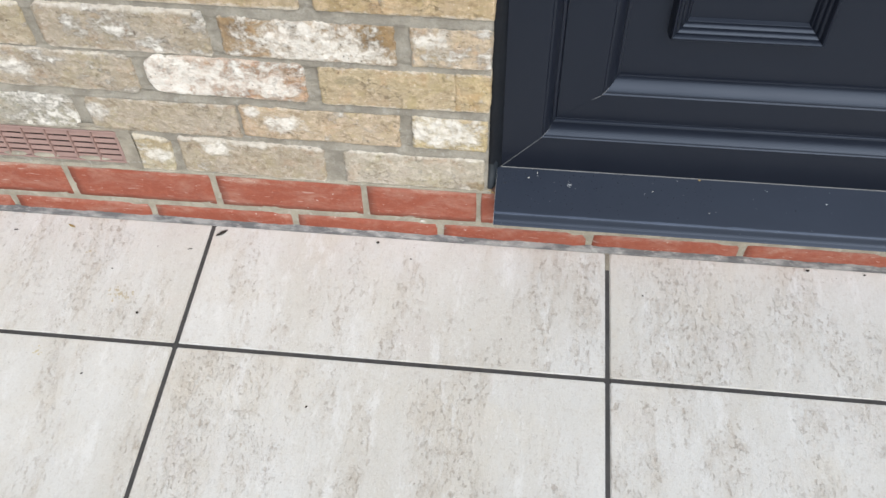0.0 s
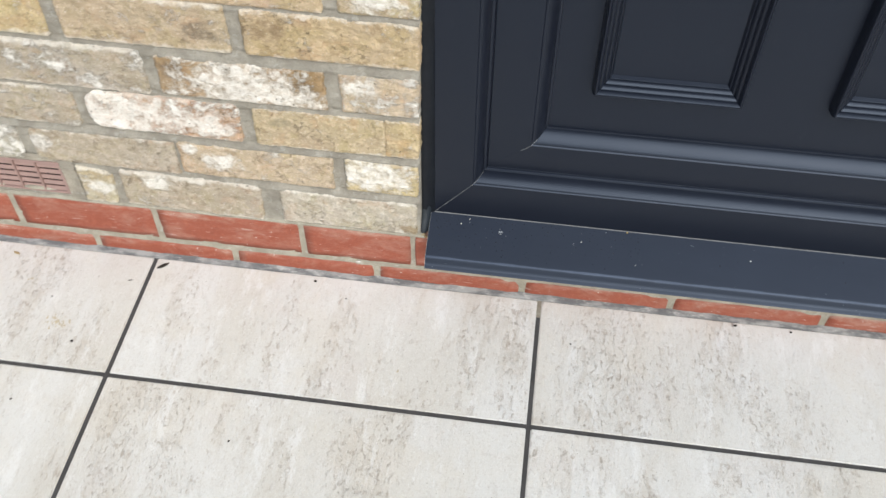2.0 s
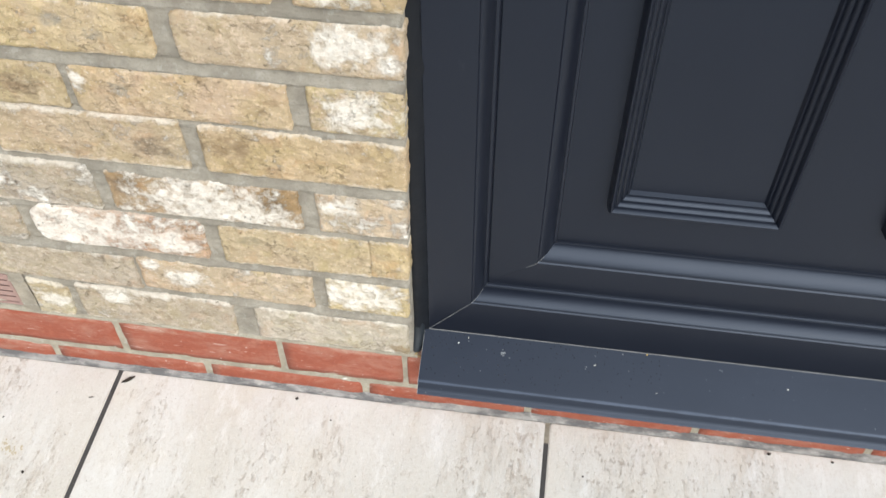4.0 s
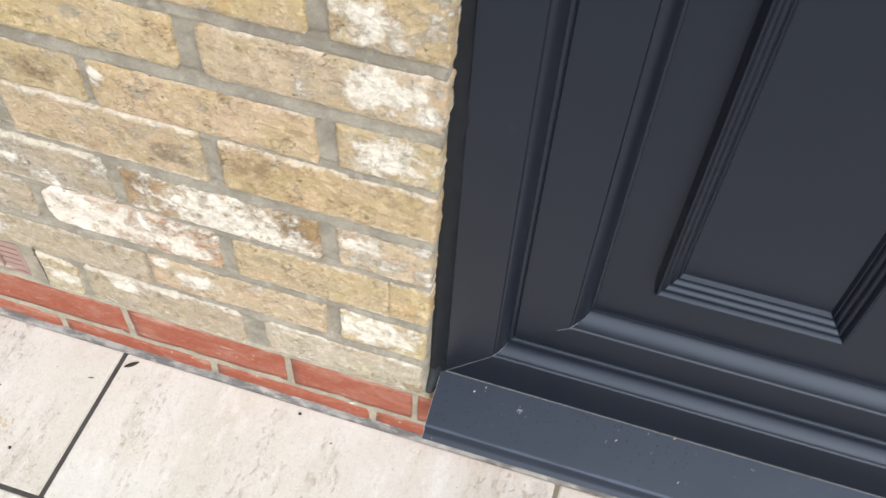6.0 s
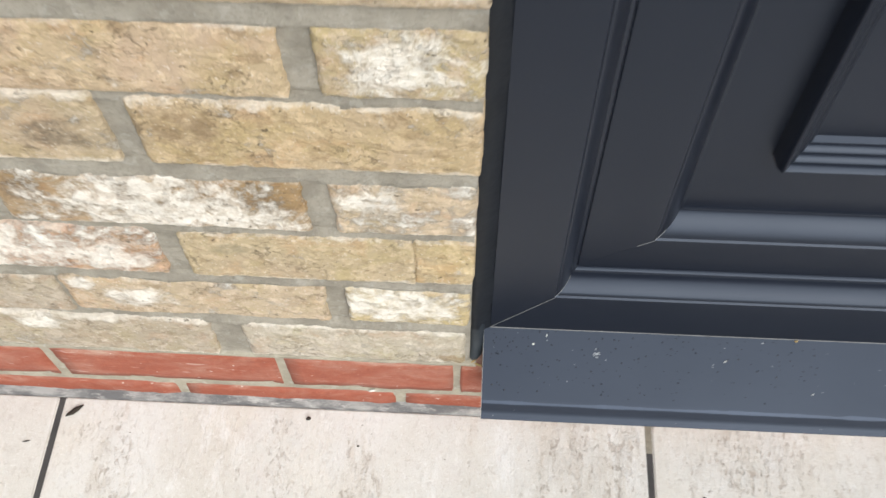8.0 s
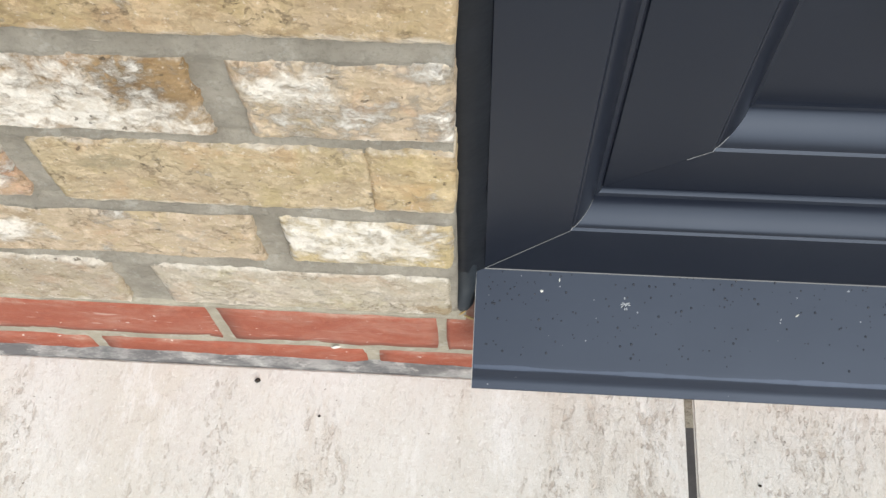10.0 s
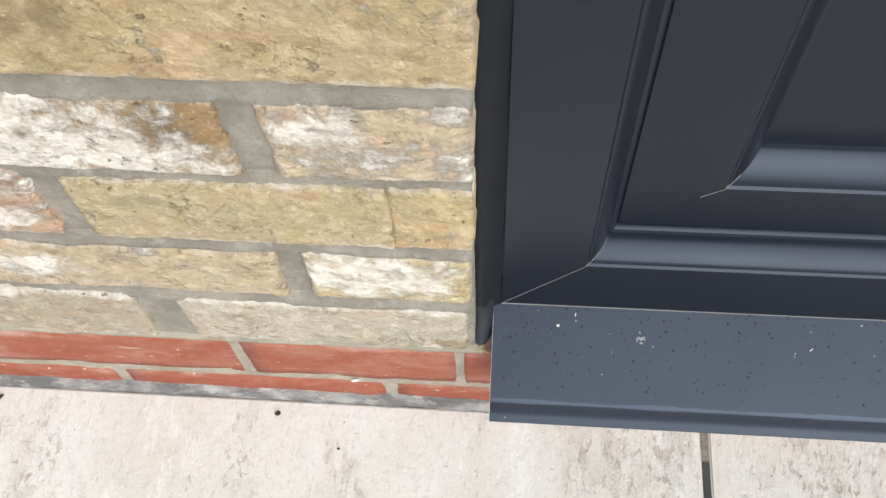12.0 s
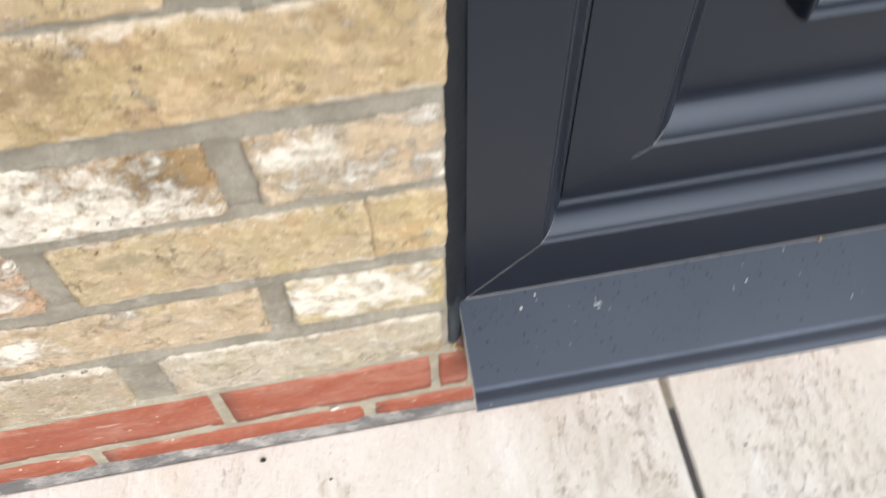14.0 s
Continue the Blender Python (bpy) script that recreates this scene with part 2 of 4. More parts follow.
def paving_material():
    """Cream stone-effect porcelain: clean pale fields, warm clouding, and streaks of fine dark cracking that run along the slab."""
    m, n, l, b = material("cream_porcelain", 0.55)
    v, vs, vl = coords(n, l), coords(n, l, (1.0, 0.30, 1)), coords(n, l, (1.0, 0.5, 1))

    def tint(c, fac, amount, colour):
        return blend(n, l, sums(n, l, "MULTIPLY", fac, amount), c, colour)

    c = blend(n, l, ramp(n, l, noise_of(n, l, vs, 5, 8, 0.66, 0.2), 0.38, 0.62), (0.672, 0.639, 0.583), (0.745, 0.726, 0.692))
    c = tint(c, ramp(n, l, noise_of(n, l, v, 6, 6, 0.62, 0.2), 0.48, 0.66), 0.50, (0.700, 0.648, 0.565))
    c = tint(c, ramp(n, l, noise_of(n, l, v, 9, 7, 0.66, 0.2), 0.54, 0.70), 0.40, (0.655, 0.600, 0.565))
    # streaked zones, worn and finely pitted
    vz = coords(n, l, (1.0, 0.22, 1))
    zone = ramp(n, l, noise_of(n, l, vz, 13, 8, 0.70, 0.15), 0.47, 0.60)
    rag = noise_of(n, l, vl, 70, 9, 0.76)
    c = tint(c, sums(n, l, "MULTIPLY", zone, ramp(n, l, noise_of(n, l, vs, 24, 9, 0.74), 0.42, 0.62)), 0.50, (0.600, 0.535, 0.455))
    worn = sums(n, l, "MULTIPLY", zone, ramp(n, l, rag, 0.50, 0.60))
    c = tint(c, worn, 0.26, (0.535, 0.455, 0.370))
    c = tint(c, ramp(n, l, noise_of(n, l, vs, 27, 11, 0.80, 0.1), 0.53, 0.63), 0.62, (0.825, 0.810, 0.785))
    crack = sums(n, l, "MULTIPLY", ramp(n, l, noise_of(n, l, vl, 175, 5, 0.66), 0.565, 0.625), sums(n, l, "ADD", sums(n, l, "MULTIPLY", zone, 0.75), 0.22))
    c = tint(c, crack, 0.50, (0.42, 0.335, 0.265))
    grit = noise_of(n, l, v, 260, 6, 0.75)
    c = tint(c, sums(n, l, "MULTIPLY", ramp(n, l, grit, 0.52, 0.64), sums(n, l, "ADD", sums(n, l, "MULTIPLY", zone, 0.5), 0.5)), 0.50, (0.49, 0.425, 0.355))
    c = tint(c, ramp(n, l, noise_of(n, l, v, 340, 5, 0.75), 0.56, 0.66), 0.5, (0.86, 0.850, 0.830))
    pit = ramp(n, l, noise_of(n, l, v, 210, 2, 0.5), 0.74, 0.765)
    c = tint(c, pit, 0.75, (0.22, 0.18, 0.14))
    l.new(c, b.inputs["Base Color"])
    h = sums(n, l, "ADD", noise_of(n, l, vs, 55, 9, 0.76), sums(n, l, "MULTIPLY", grit, 0.4))
    h = sums(n, l, "SUBTRACT", h, sums(n, l, "ADD", sums(n, l, "MULTIPLY", crack, 0.6), sums(n, l, "MULTIPLY", worn, 0.25)))
    bump(n, l, b, h, 0.65, 0.003)
    return m


def plain_material(name, colour, rough, bump_scale=0.0, strength=0.0, vary=0.12):
    m, n, l, b = material(name, rough)
    v = coords(n, l, shuffle=False)
    f = noise_of(n, l, v, 35, 4)
    c = blend(n, l, f, tuple(k * (1 - vary) for k in colour), tuple(k * (1 + vary) for k in colour))
    l.new(c, b.inputs["Base Color"])
    if strength:
        bump(n, l, b, noise_of(n, l, v, bump_scale, 4), strength, 0.001)
    return m


def plastic_material(name, dust=0.0):
    """Anthracite foil-faced plastic: very fine grain, faint smears, some dust; strong dust colours the painted nose
    highlight.
    """
    m, n, l, b = material(name, 0.3)
    v = coords(n, l, shuffle=False)
    smear = noise_of(n, l, coords(n, l, (1, 1, 0.4), False), 9, 6, 0.65)
    c = blend(n, l, smear, (0.0072, 0.0087, 0.0145), (0.0100, 0.0120, 0.0188))
    scuff = ramp(n, l, noise_of(n, l, coords(n, l, (1, 1, 0.35), False), 42, 9, 0.76), 0.60, 0.78)
    c = blend(n, l, sums(n, l, "MULTIPLY", scuff, 0.28), c, (0.040, 0.045, 0.055))
    if dust:
        film = ramp(n, l, noise_of(n, l, coords(n, l, (0.5, 1, 1), False), 14, 8, 0.7), -0.35, 1.0)
        c = blend(n, l, sums(n, l, "MULTIPLY", film, dust), c, (0.068, 0.086, 0.130))
        flecks = ramp(n, l, noise_of(n, l, v, 330, 1, 0.4), 0.80, 0.815)
        c = blend(n, l, sums(n, l, "MULTIPLY", flecks, 0.6), c, (0.40, 0.40, 0.40))
    l.new(c, b.inputs["Base Color"])
    l.new(sums(n, l, "ADD", 0.34 if dust else 0.23, sums(n, l, "MULTIPLY", smear, 0.16)), b.inputs["Roughness"])
    b.inputs["Specular IOR Level"].default_value = 0.47 if dust else 0.39
    # the sky's blue in the reflections is put in by this tint
    b.inputs["Specular Tint"].default_value = (0.69, 0.80, 1.0, 1)
    bump(n, l, b, noise_of(n, l, v, 1400, 2), 0.05, 0.0004)
    return m


RED = red_brick_material()
MORTAR = mortar_material("grey_mortar", (0.455, 0.410, 0.340), (0.325, 0.290, 0.236), 0.9)
RED_MORTAR = mortar_material("buff_mortar", (0.44, 0.395, 0.312), (0.33, 0.293, 0.228), 0.6)
GROUT = plain_material("dark_grout", (0.062, 0.058, 0.057), 0.9, 300, 0.9, 0.65)
PAVING = paving_material()
PLASTIC = plastic_material("anthracite_plastic")
SILL = plastic_material("dusty_anthracite_plastic", 0.13)
SEALANT = plain_material("black_sealant", (0.0085, 0.0100, 0.0132), 0.45, 60, 0.6, 0.4)
SEALANT.node_tree.nodes["Principled BSDF"].inputs["Specular IOR Level"].default_value = 0.2
SMEAR = plain_material("smeared_sealant", (0.016, 0.021, 0.027), 0.5, 90, 0.7, 0.5)
TERRACOTTA = plain_material("terracotta_plastic", (0.31, 0.200, 0.172), 0.65, 200, 0.2, 0.2)
DARK = plain_material("vent_shade", (0.02, 0.017, 0.015), 0.95)
LEAF = plain_material("dead_leaf", (0.03, 0.022, 0.016), 0.85, 300, 0.5, 0.4)
STRAW = plain_material("dry_straw", (0.36, 0.25, 0.10), 0.8, 300, 0.5, 0.3)
CHIP = plain_material("white_chip", (0.66, 0.64, 0.58), 0.8, 300, 0.4, 0.1)
GROUND = plain_material("weathered_concrete", (0.30, 0.29, 0.27), 0.95, 40, 0.5, 0.25)
RENDERED = plain_material("plain_masonry", (0.42, 0.34, 0.22), 0.95, 30, 0.5, 0.2)

# ---- ground and paving ----
PITCH, JOINT = 0.610, 0.0064
ground = tagged(part("ground", box(-60, 60, -60, 40, -0.60, -0.025), GROUND), "grey weathered concrete ground under the paving", "ground", kind="structure")
pavement = tagged(new("pavement"), "cream stone-effect porcelain paving with dark grout joints", "paving", kind="structure")
JX, JY = 0.183, -0.228
LEFT, RIGHT, NEAR = -3, 3, 5


def slab(x0, x1, y0, y1):
    bm = box(-(x1 - x0) / 2, (x1 - x0) / 2, -(y1 - y0) / 2, (y1 - y0) / 2, -0.02, 0, 0.0015, 2)
    ob = part("paving_slab", bm, PAVING, pavement)
    ob.location = ((x0 + x1) / 2, (y0 + y1) / 2, 0)
    return ob


# ---- walls ----
WALL_LEFT, WALL_TOP, DOOR_END = -1.62, 2.42, 0.9035
wall = tagged(part("wall_front", box(WALL_LEFT, -0.02, 0.03, 0.24, -0.3, WALL_TOP), MORTAR), "weathered yellow stock brick wall on a red brick plinth", "wall", kind="structure")
wall_end = tagged(part("wall_beyond_door", box(DOOR_END + 0.014, 2.2, 0.0, 0.24, -0.3, WALL_TOP), RENDERED), "plain masonry wall beyond the door", "wall", kind="structure")
lintel = tagged(part("wall_over_door", box(-0.02, DOOR_END + 0.014, 0.002, 0.24, 2.19, WALL_TOP), RENDERED), "plain masonry over the door", "wall", kind="structure")
plinth = tagged(part("plinth", box(-0.02, DOOR_END + 0.014, 0.03, 0.24, -0.3, 0.085), RED_MORTAR), "red brick plinth below the door sill", "plinth", kind="structure")


BEDS = ((0.180, 0.193), (0.255, 0.266), (0.331, 0.340), (0.404, 0.420), (0.485, 0.493), (0.553, 0.567), (0.627, 0.641), (0.702, 0.714))


def struck(z):
    """How far a weather-struck bed falls back under the brick above it."""
    for low, high in BEDS:
        if low - 0.002 <= z <= high + 0.003:
            return -0.0034 + 0.0074 * (z - low + 0.002) / (high - low + 0.005)
    return 0.0


def mortar_sheet(name, x0, x1, z0, z1, y, step, mat, parent, rough=0.0012, turn_in=0.0):
    """A hand-struck mortar face, slightly uneven, closed at the right-hand end."""
    nx, nz = max(2, int((x1 - x0) / step)), max(2, int((z1 - z0) / (step * (0.45 if step < 0.007 else 1))))
    verts, faces = [], []
    for j in range(nz + 1):
        for i in range(nx + 1):
            x, z = x0 + (x1 - x0) * i / nx, z0 + (z1 - z0) * j / nz
            d = noise.noise((x * 30, 3, z * 60)) * rough + noise.noise((x * 110, 9, z * 140)) * rough * 0.7
            if x > -0.05:
                x += 0.0055 * min(1.0, max(0.0, (z - 0.30) / 0.33)) * (x + 0.05) / 0.05
            behind = 0.022 if -0.7505 < x < -0.5325 and 0.123 < z < 0.1885 else 0.0
            verts.append((x, y + d + behind + struck(z), z))
    for j in range(nz):
        for i in range(nx):
            a = j * (nx + 1) + i
            faces.append((a, a + 1, a + nx + 2, a + nx + 1))
    if turn_in:
        base = len(verts)
        for j in range(nz + 1):
            vx, vy, vz = verts[j * (nx + 1) + nx]
            verts.append((vx + 0.001 * noise.noise((vz * 90, 1, 1)), vy + turn_in, vz))
        for j in range(nz):
            a, c = j * (nx + 1) + nx, base + j
            faces.append((a, c, c + 1, a + nx + 1))
    return mesh_object(name, verts, faces, mat, parent)


mortar_sheet("mortar", WALL_LEFT, -0.0022, 0.108, 0.86, 0.0035, 0.006, MORTAR, wall, 0.0016, 0.04)
mortar_sheet("mortar", WALL_LEFT, -0.0010, 0.862, WALL_TOP, 0.0035, 0.03, MORTAR, wall, 0.0012, 0.04)
mortar_sheet("mortar", WALL_LEFT, 0.012, -0.022, 0.1075, 0.0016, 0.006, RED_MORTAR, wall, 0.0005, 0.04)
mortar_sheet("mortar", 0.0125, DOOR_END + 0.014, -0.022, 0.085, 0.0016, 0.008, RED_MORTAR, plinth, 0.0005)
# the ledge of mortar where the yellow brick starts on the red
ledge = bmesh.new()
rows = []
for i in range(121):
    x = WALL_LEFT + (0.004 - WALL_LEFT) * i / 120
    w = 0.002 * noise.noise((x * 40, 5, 2))
    rows.append([ledge.verts.new(p) for p in ((x, 0.012, 0.115 + w), (x, 0.0005 + w * 0.3, 0.1120 + w), (x, -0.0008 + w * 0.5, 0.1092), (x, 0.004, 0.1065))])
for a, c in zip(rows, rows[1:]):
    for k in range(3):
        ledge.faces.new((a[k], c[k], c[k + 1], a[k + 1]))
part("mortar_fillet", ledge, RED_MORTAR, wall, smooth=True)


def brick_mesh(name, w, h, seed, mat, rl=0.0035, rr=0.0035, fine=0.0024, uneven=0.0016, depth=0.03, soft=0.0022):
    """A brick seen from the front: a worn face with ragged, rounded edges; the face looks to -y, origin in its middle."""
    nx, nz = max(6, int(w / fine)), max(5, int(h / fine))
    us = [-1 + 2 * i / nx for i in range(nx + 1)]
    verts, faces = [], []
    for j in range(nz + 1):
        v = -1 + 2 * j / nz
        v = math.copysign(abs(v) ** 0.8, v)
        for i in range(nx + 1):
            u = math.copysign(abs(us[i]) ** 0.92, us[i])
            x, z = u * w / 2, v * h / 2
            r = min(rl if x < 0 else rr, h / 2 - 0.001)
            cx, cz = w / 2 - r, h / 2 - r
            ox, oz = abs(x) - cx, abs(z) - cz
            if ox > 0 and oz > 0 and math.hypot(ox, oz) > r:
                k = r / math.hypot(ox, oz)
                x, z = math.copysign(cx + ox * k, x), math.copysign(cz + oz * k, z)
            edge = min(1.0, max(abs(u) ** 14, abs(v) ** 5))
            s = seed * 7.31
            x += edge * uneven * (1.2 * noise.noise((x * 60 + s, z * 60, 1.7)) + 0.55 * noise.noise((x * 190 + s, z * 190, 4.1)) + 0.5 * noise.noise((x * 420 + s, z * 420, 3.1)))
            z += edge * uneven * (1.1 * noise.noise((x * 45 + s, z * 45, 8.3)) + 0.55 * noise.noise((x * 150 + s, z * 150, 2.9)) + 0.6 * noise.noise((x * 400 + s, z * 400, 5.9)))
            lip = max(0.0, 1 - min(w / 2 - abs(x), h / 2 - abs(z)) / 0.0055)
            y = soft * lip ** 2 + 0.0013 * noise.noise((x * 35 + s, z * 45, 3.3)) + 0.0011 * noise.noise((x * 110 + s, z * 130, 6.1)) + 0.0007 * noise.noise((x * 260 + s, z * 300, 2.1))
            verts.append((x, y, z))
    for j in range(nz):
        for i in range(nx):
            a = j * (nx + 1) + i
            faces.append((a, a + 1, a + nx + 2, a + nx + 1))
    ring = [i for i in range(nx + 1)] + [j * (nx + 1) + nx for j in range(1, nz + 1)]
    ring += [nz * (nx + 1) + i for i in range(nx - 1, -1, -1)] + [j * (nx + 1) for j in range(nz - 1, 0, -1)]
    base = len(verts)
    verts += [(verts[k][0], depth, verts[k][2]) for k in ring]
    for k in range(len(ring)):
        k2 = (k + 1) % len(ring)
        faces.append((ring[k], base + k, base + k2, ring[k2]))
    me = bpy.data.meshes.new(name)
    me.from_pydata(verts, [], faces)
    me.materials.append(mat)
    me.polygons.foreach_set("use_smooth", [True] * len(me.polygons))
    return me


count = [0]


def brick(x0, x1, z0, z1, mat, rl=0.0035, rr=0.0035, tilt=0.0, proud=0.0, **more):
    count[0] += 1
    ob = new("brick", brick_mesh("brick", x1 - x0, z1 - z0, count[0], mat, rl, rr, **more))
    ob.parent = wall
    ob.location, ob.rotation_euler = ((x0 + x1) / 2, -0.001 - proud, (z0 + z1) / 2), (0, radians(tilt), 0)
    return ob

# ---- the door: frame, leaf and sill ----
FRAME_X0, FRAME_Z0, FRAME_TOP = 0.0145, 0.140, 2.185
MIDDLE = 0.459


def mitred(name, profile, mat, parent, label=""):
    """A rectangular surround of four mitred members: profile rows of (x at the hinge side, z at the foot, y)."""
    for side in ("foot", "left", "head", "right"):
        bm = bmesh.new()
        ends = ([], [])
        for x, z, y in profile:
            xr, zt = 2 * MIDDLE - x, FRAME_TOP - (x - FRAME_X0)
            line = {"foot": ((x, z), (xr, z)), "left": ((x, z), (x, zt)), "head": ((x, zt), (xr, zt)), "right": ((xr, z), (xr, zt))}[side]
            gap = 0.0002
            for e, (px, pz) in zip(ends, line):
                if side in ("foot", "head"):
                    px += gap if px < MIDDLE else -gap
                e.append(bm.verts.new((px, y, pz)))
        for k in range(len(profile) - 1):
            bm.faces.new((ends[0][k], ends[1][k], ends[1][k + 1], ends[0][k + 1]))
        ob = part(f"{name}_{'rail' if side in ('foot', 'head') else 'stile'}", bm, mat, parent, label)
        me = ob.data
        me.polygons.foreach_set("use_smooth", [True] * len(me.polygons))
        me.set_sharp_from_angle(angle=radians(28))


def ovolo(x0, z0, y0, x1, z1, y1, steps=7):
    """A convex moulding from a raised face down to a lower one."""
    rows = []
    for k in range(steps + 1):
        a, a0, a1 = radians(32 + 32 * k / steps), radians(32), radians(64)
        s, d = (math.sin(a) - math.sin(a0)) / (math.sin(a1) - math.sin(a0)), (math.cos(a0) - math.cos(a)) / (math.cos(a0) - math.cos(a1))
        rows.append((x0 + (x1 - x0) * s, z0 + (z1 - z0) * s, y0 + (y1 - y0) * d))
    return rows


door_frame = tagged(new("door_frame"), "anthracite grey moulded plastic door frame with mitred corners", "door frame", kind="structure")
door_frame.location = (0, 0, 0)
frame_profile = [(0.0145, 0.140, 0.085), (0.0145, 0.140, 0.0280), (0.0160, 0.1412, 0.0262), (0.0690, 0.2042, 0.0258), (0.0703, 0.2056, 0.0274), (0.0711, 0.2064, 0.0275)]
frame_profile += ovolo(0.0716, 0.2069, 0.0277, 0.0820, 0.2160, 0.0425)
frame_profile += [(0.0824, 0.2164, 0.0450), (0.0850, 0.2186, 0.0460), (0.0862, 0.2196, 0.0475), (0.0867, 0.2201, 0.0496), (0.0874, 0.2207, 0.0502)]
mitred("frame", frame_profile, PLASTIC, door_frame)

door_1 = tagged(new("door_1"), "closed anthracite grey plastic panelled front door", "door", kind="structure")
sash_profile = [(0.0870, 0.2204, 0.085), (0.0870, 0.2204, 0.0500), (0.0878, 0.2211, 0.0490), (0.1446, 0.2681, 0.0483), (0.1460, 0.2696, 0.0500), (0.1469, 0.2705, 0.0501)]
sash_profile += ovolo(0.1474, 0.2710, 0.0503, 0.1612, 0.2856, 0.0655)
sash_profile += [(0.1618, 0.2862, 0.0672), (0.1644, 0.2884, 0.0678), (0.1652, 0.2892, 0.0705), (0.1652, 0.2892, 0.085)]
mitred("sash", sash_profile, PLASTIC, door_1)
part("door_panel", box(0.155, 2 * MIDDLE - 0.155, 0.0700, 0.0950, 0.275, 2.06), PLASTIC, door_1)
part("gasket", box(0.084, 2 * MIDDLE - 0.084, 0.0800, 0.0950, 0.215, 2.12), SEALANT, door_1)


def panel_moulding(x0, x1, z0, z1):
    """A raised rectangle of reeded moulding that steps down to the field inside it."""
    prof = [(-0.0045, 0.0702), (-0.0032, 0.0560), (-0.0014, 0.0510), (-0.0002, 0.0500), (0.0008, 0.0503), (0.0034, 0.0536), (0.0038, 0.0560), (0.0056, 0.0553), (0.0062, 0.0556), (0.0088, 0.0590), (0.0092, 0.0612), (0.0110, 0.0605), (0.0116, 0.0608), (0.0142, 0.0642), (0.0146, 0.0660), (0.0162, 0.0653), (0.0168, 0.0656), (0.0195, 0.0702)]
    bm = bmesh.new()
    rings = []
    for s, y in prof:
        rings.append([bm.verts.new(p) for p in ((x0 + s, y, z0 + s), (x1 - s, y, z0 + s), (x1 - s, y, z1 - s), (x0 + s, y, z1 - s))])
    for a, c in zip(rings, rings[1:]):
        for k in range(4):
            bm.faces.new((a[k], a[(k + 1) % 4], c[(k + 1) % 4], c[k]))
    ob = part("panel_moulding", bm, PLASTIC, door_1)
    ob.data.polygons.foreach_set("use_smooth", [True] * len(ob.data.polygons))
    ob.data.set_sharp_from_angle(angle=radians(32))


panel_moulding(0.219, 0.401, 0.366, 0.880)
panel_moulding(2 * MIDDLE - 0.401, 2 * MIDDLE - 0.219, 0.366, 0.880)


def mitre_line(name, profile, first, last, parent, width=0.0005):
    """The pale line of dust caught in a mitre at the foot of the door."""
    bm = bmesh.new()
    rows = []
    for x, z, y in profile[first:last]:
        rows.append([bm.verts.new((x - width * k, y - 0.00025, z + width * k)) for k in (-0.5, 0.5)])
    for a, c in zip(rows, rows[1:]):
        bm.faces.new((a[0], a[1], c[1], c[0]))
    part(name, bm, DUST, parent, "pale dusty mitre line")


DUST = plain_material("mitre_dust", (0.17, 0.175, 0.18), 0.85, 200, 0.4, 0.6)
mitre_line("mitre_line", frame_profile, 2, 14, door_frame)
mitre_line("mitre_line", [(0.132, 0.2577, 0.0486)] + sash_profile[3:], 0, 7, door_1)

# sloping sill with a rounded nose
SILL_X0 = 0.0100
sill = tagged(new("door_sill"), "dusty anthracite plastic door sill with a rounded nose and white cut end", "sill", kind="structure")
prof = [(0.080, 0.16215), (-0.0325, 0.11288), (-0.0345, 0.1120), (-0.0357, 0.1113), (-0.0369, 0.1102), (-0.0381, 0.1078), (-0.0398, 0.1040), (-0.0414, 0.1010)]
prof += [(-0.0440, 0.0990), (-0.0464, 0.0982), (-0.0472, 0.0972), (-0.0466, 0.0962), (-0.0445, 0.0962), (-0.0435, 0.0985), (-0.0380, 0.1010), (0.002, 0.1060), (0.002, 0.0960), (0.080, 0.0960)]


def sill_board():
    bm = bmesh.new()
    ends = [[bm.verts.new((x, y, z)) for y, z in prof] for x in (SILL_X0 + 0.0003, 2 * MIDDLE - SILL_X0 + 0.02)]
    for k in range(len(prof)):
        k2 = (k + 1) % len(prof)
        bm.faces.new((ends[0][k], ends[0][k2], ends[1][k2], ends[1][k]))
    bm.faces.new(ends[0])
    bm.faces.new(ends[1])
    ob = part("sill_board", bm, SILL, sill)
    ob.data.polygons.foreach_set("use_smooth", [True] * len(ob.data.polygons))
    ob.data.set_sharp_from_angle(angle=radians(34))
    # the sawn end shows the white core of the plastic
    bm = bmesh.new()
    inner = [(y, z - 0.0004) for y, z in prof[:13]] + [(-0.0380, 0.1006), (0.002, 0.1056), (0.080, 0.1400)]
    ends = [[bm.verts.new((x, y, z)) for y, z in inner] for x in (SILL_X0, SILL_X0 + 0.0003)]
    for k in range(len(inner)):
        k2 = (k + 1) % len(inner)
        bm.faces.new((ends[0][k], ends[0][k2], ends[1][k2], ends[1][k]))
    bm.faces.new(ends[0])
    part("cut_end", bm, plain_material("white_plastic_core", (0.56, 0.55, 0.52), 0.6, 200, 0.3, 0.15), sill, "white sawn end of the plastic sill")


sill_board()


def slope(x, y, up=0.0):
    """A place on the sill's sloping top."""
    return (x, y, 0.1120 + (y + 0.0345) * (0.05015 / 0.1145) + up)


SILL_TILT = math.atan(0.05015 / 0.1145)


def drop_material():
    m, n, l, b = material("water_drop", 0.05)
    b.inputs["Base Color"].default_value = (0.014, 0.017, 0.026, 1)
    b.inputs["Specular IOR Level"].default_value = 0.45
    return m


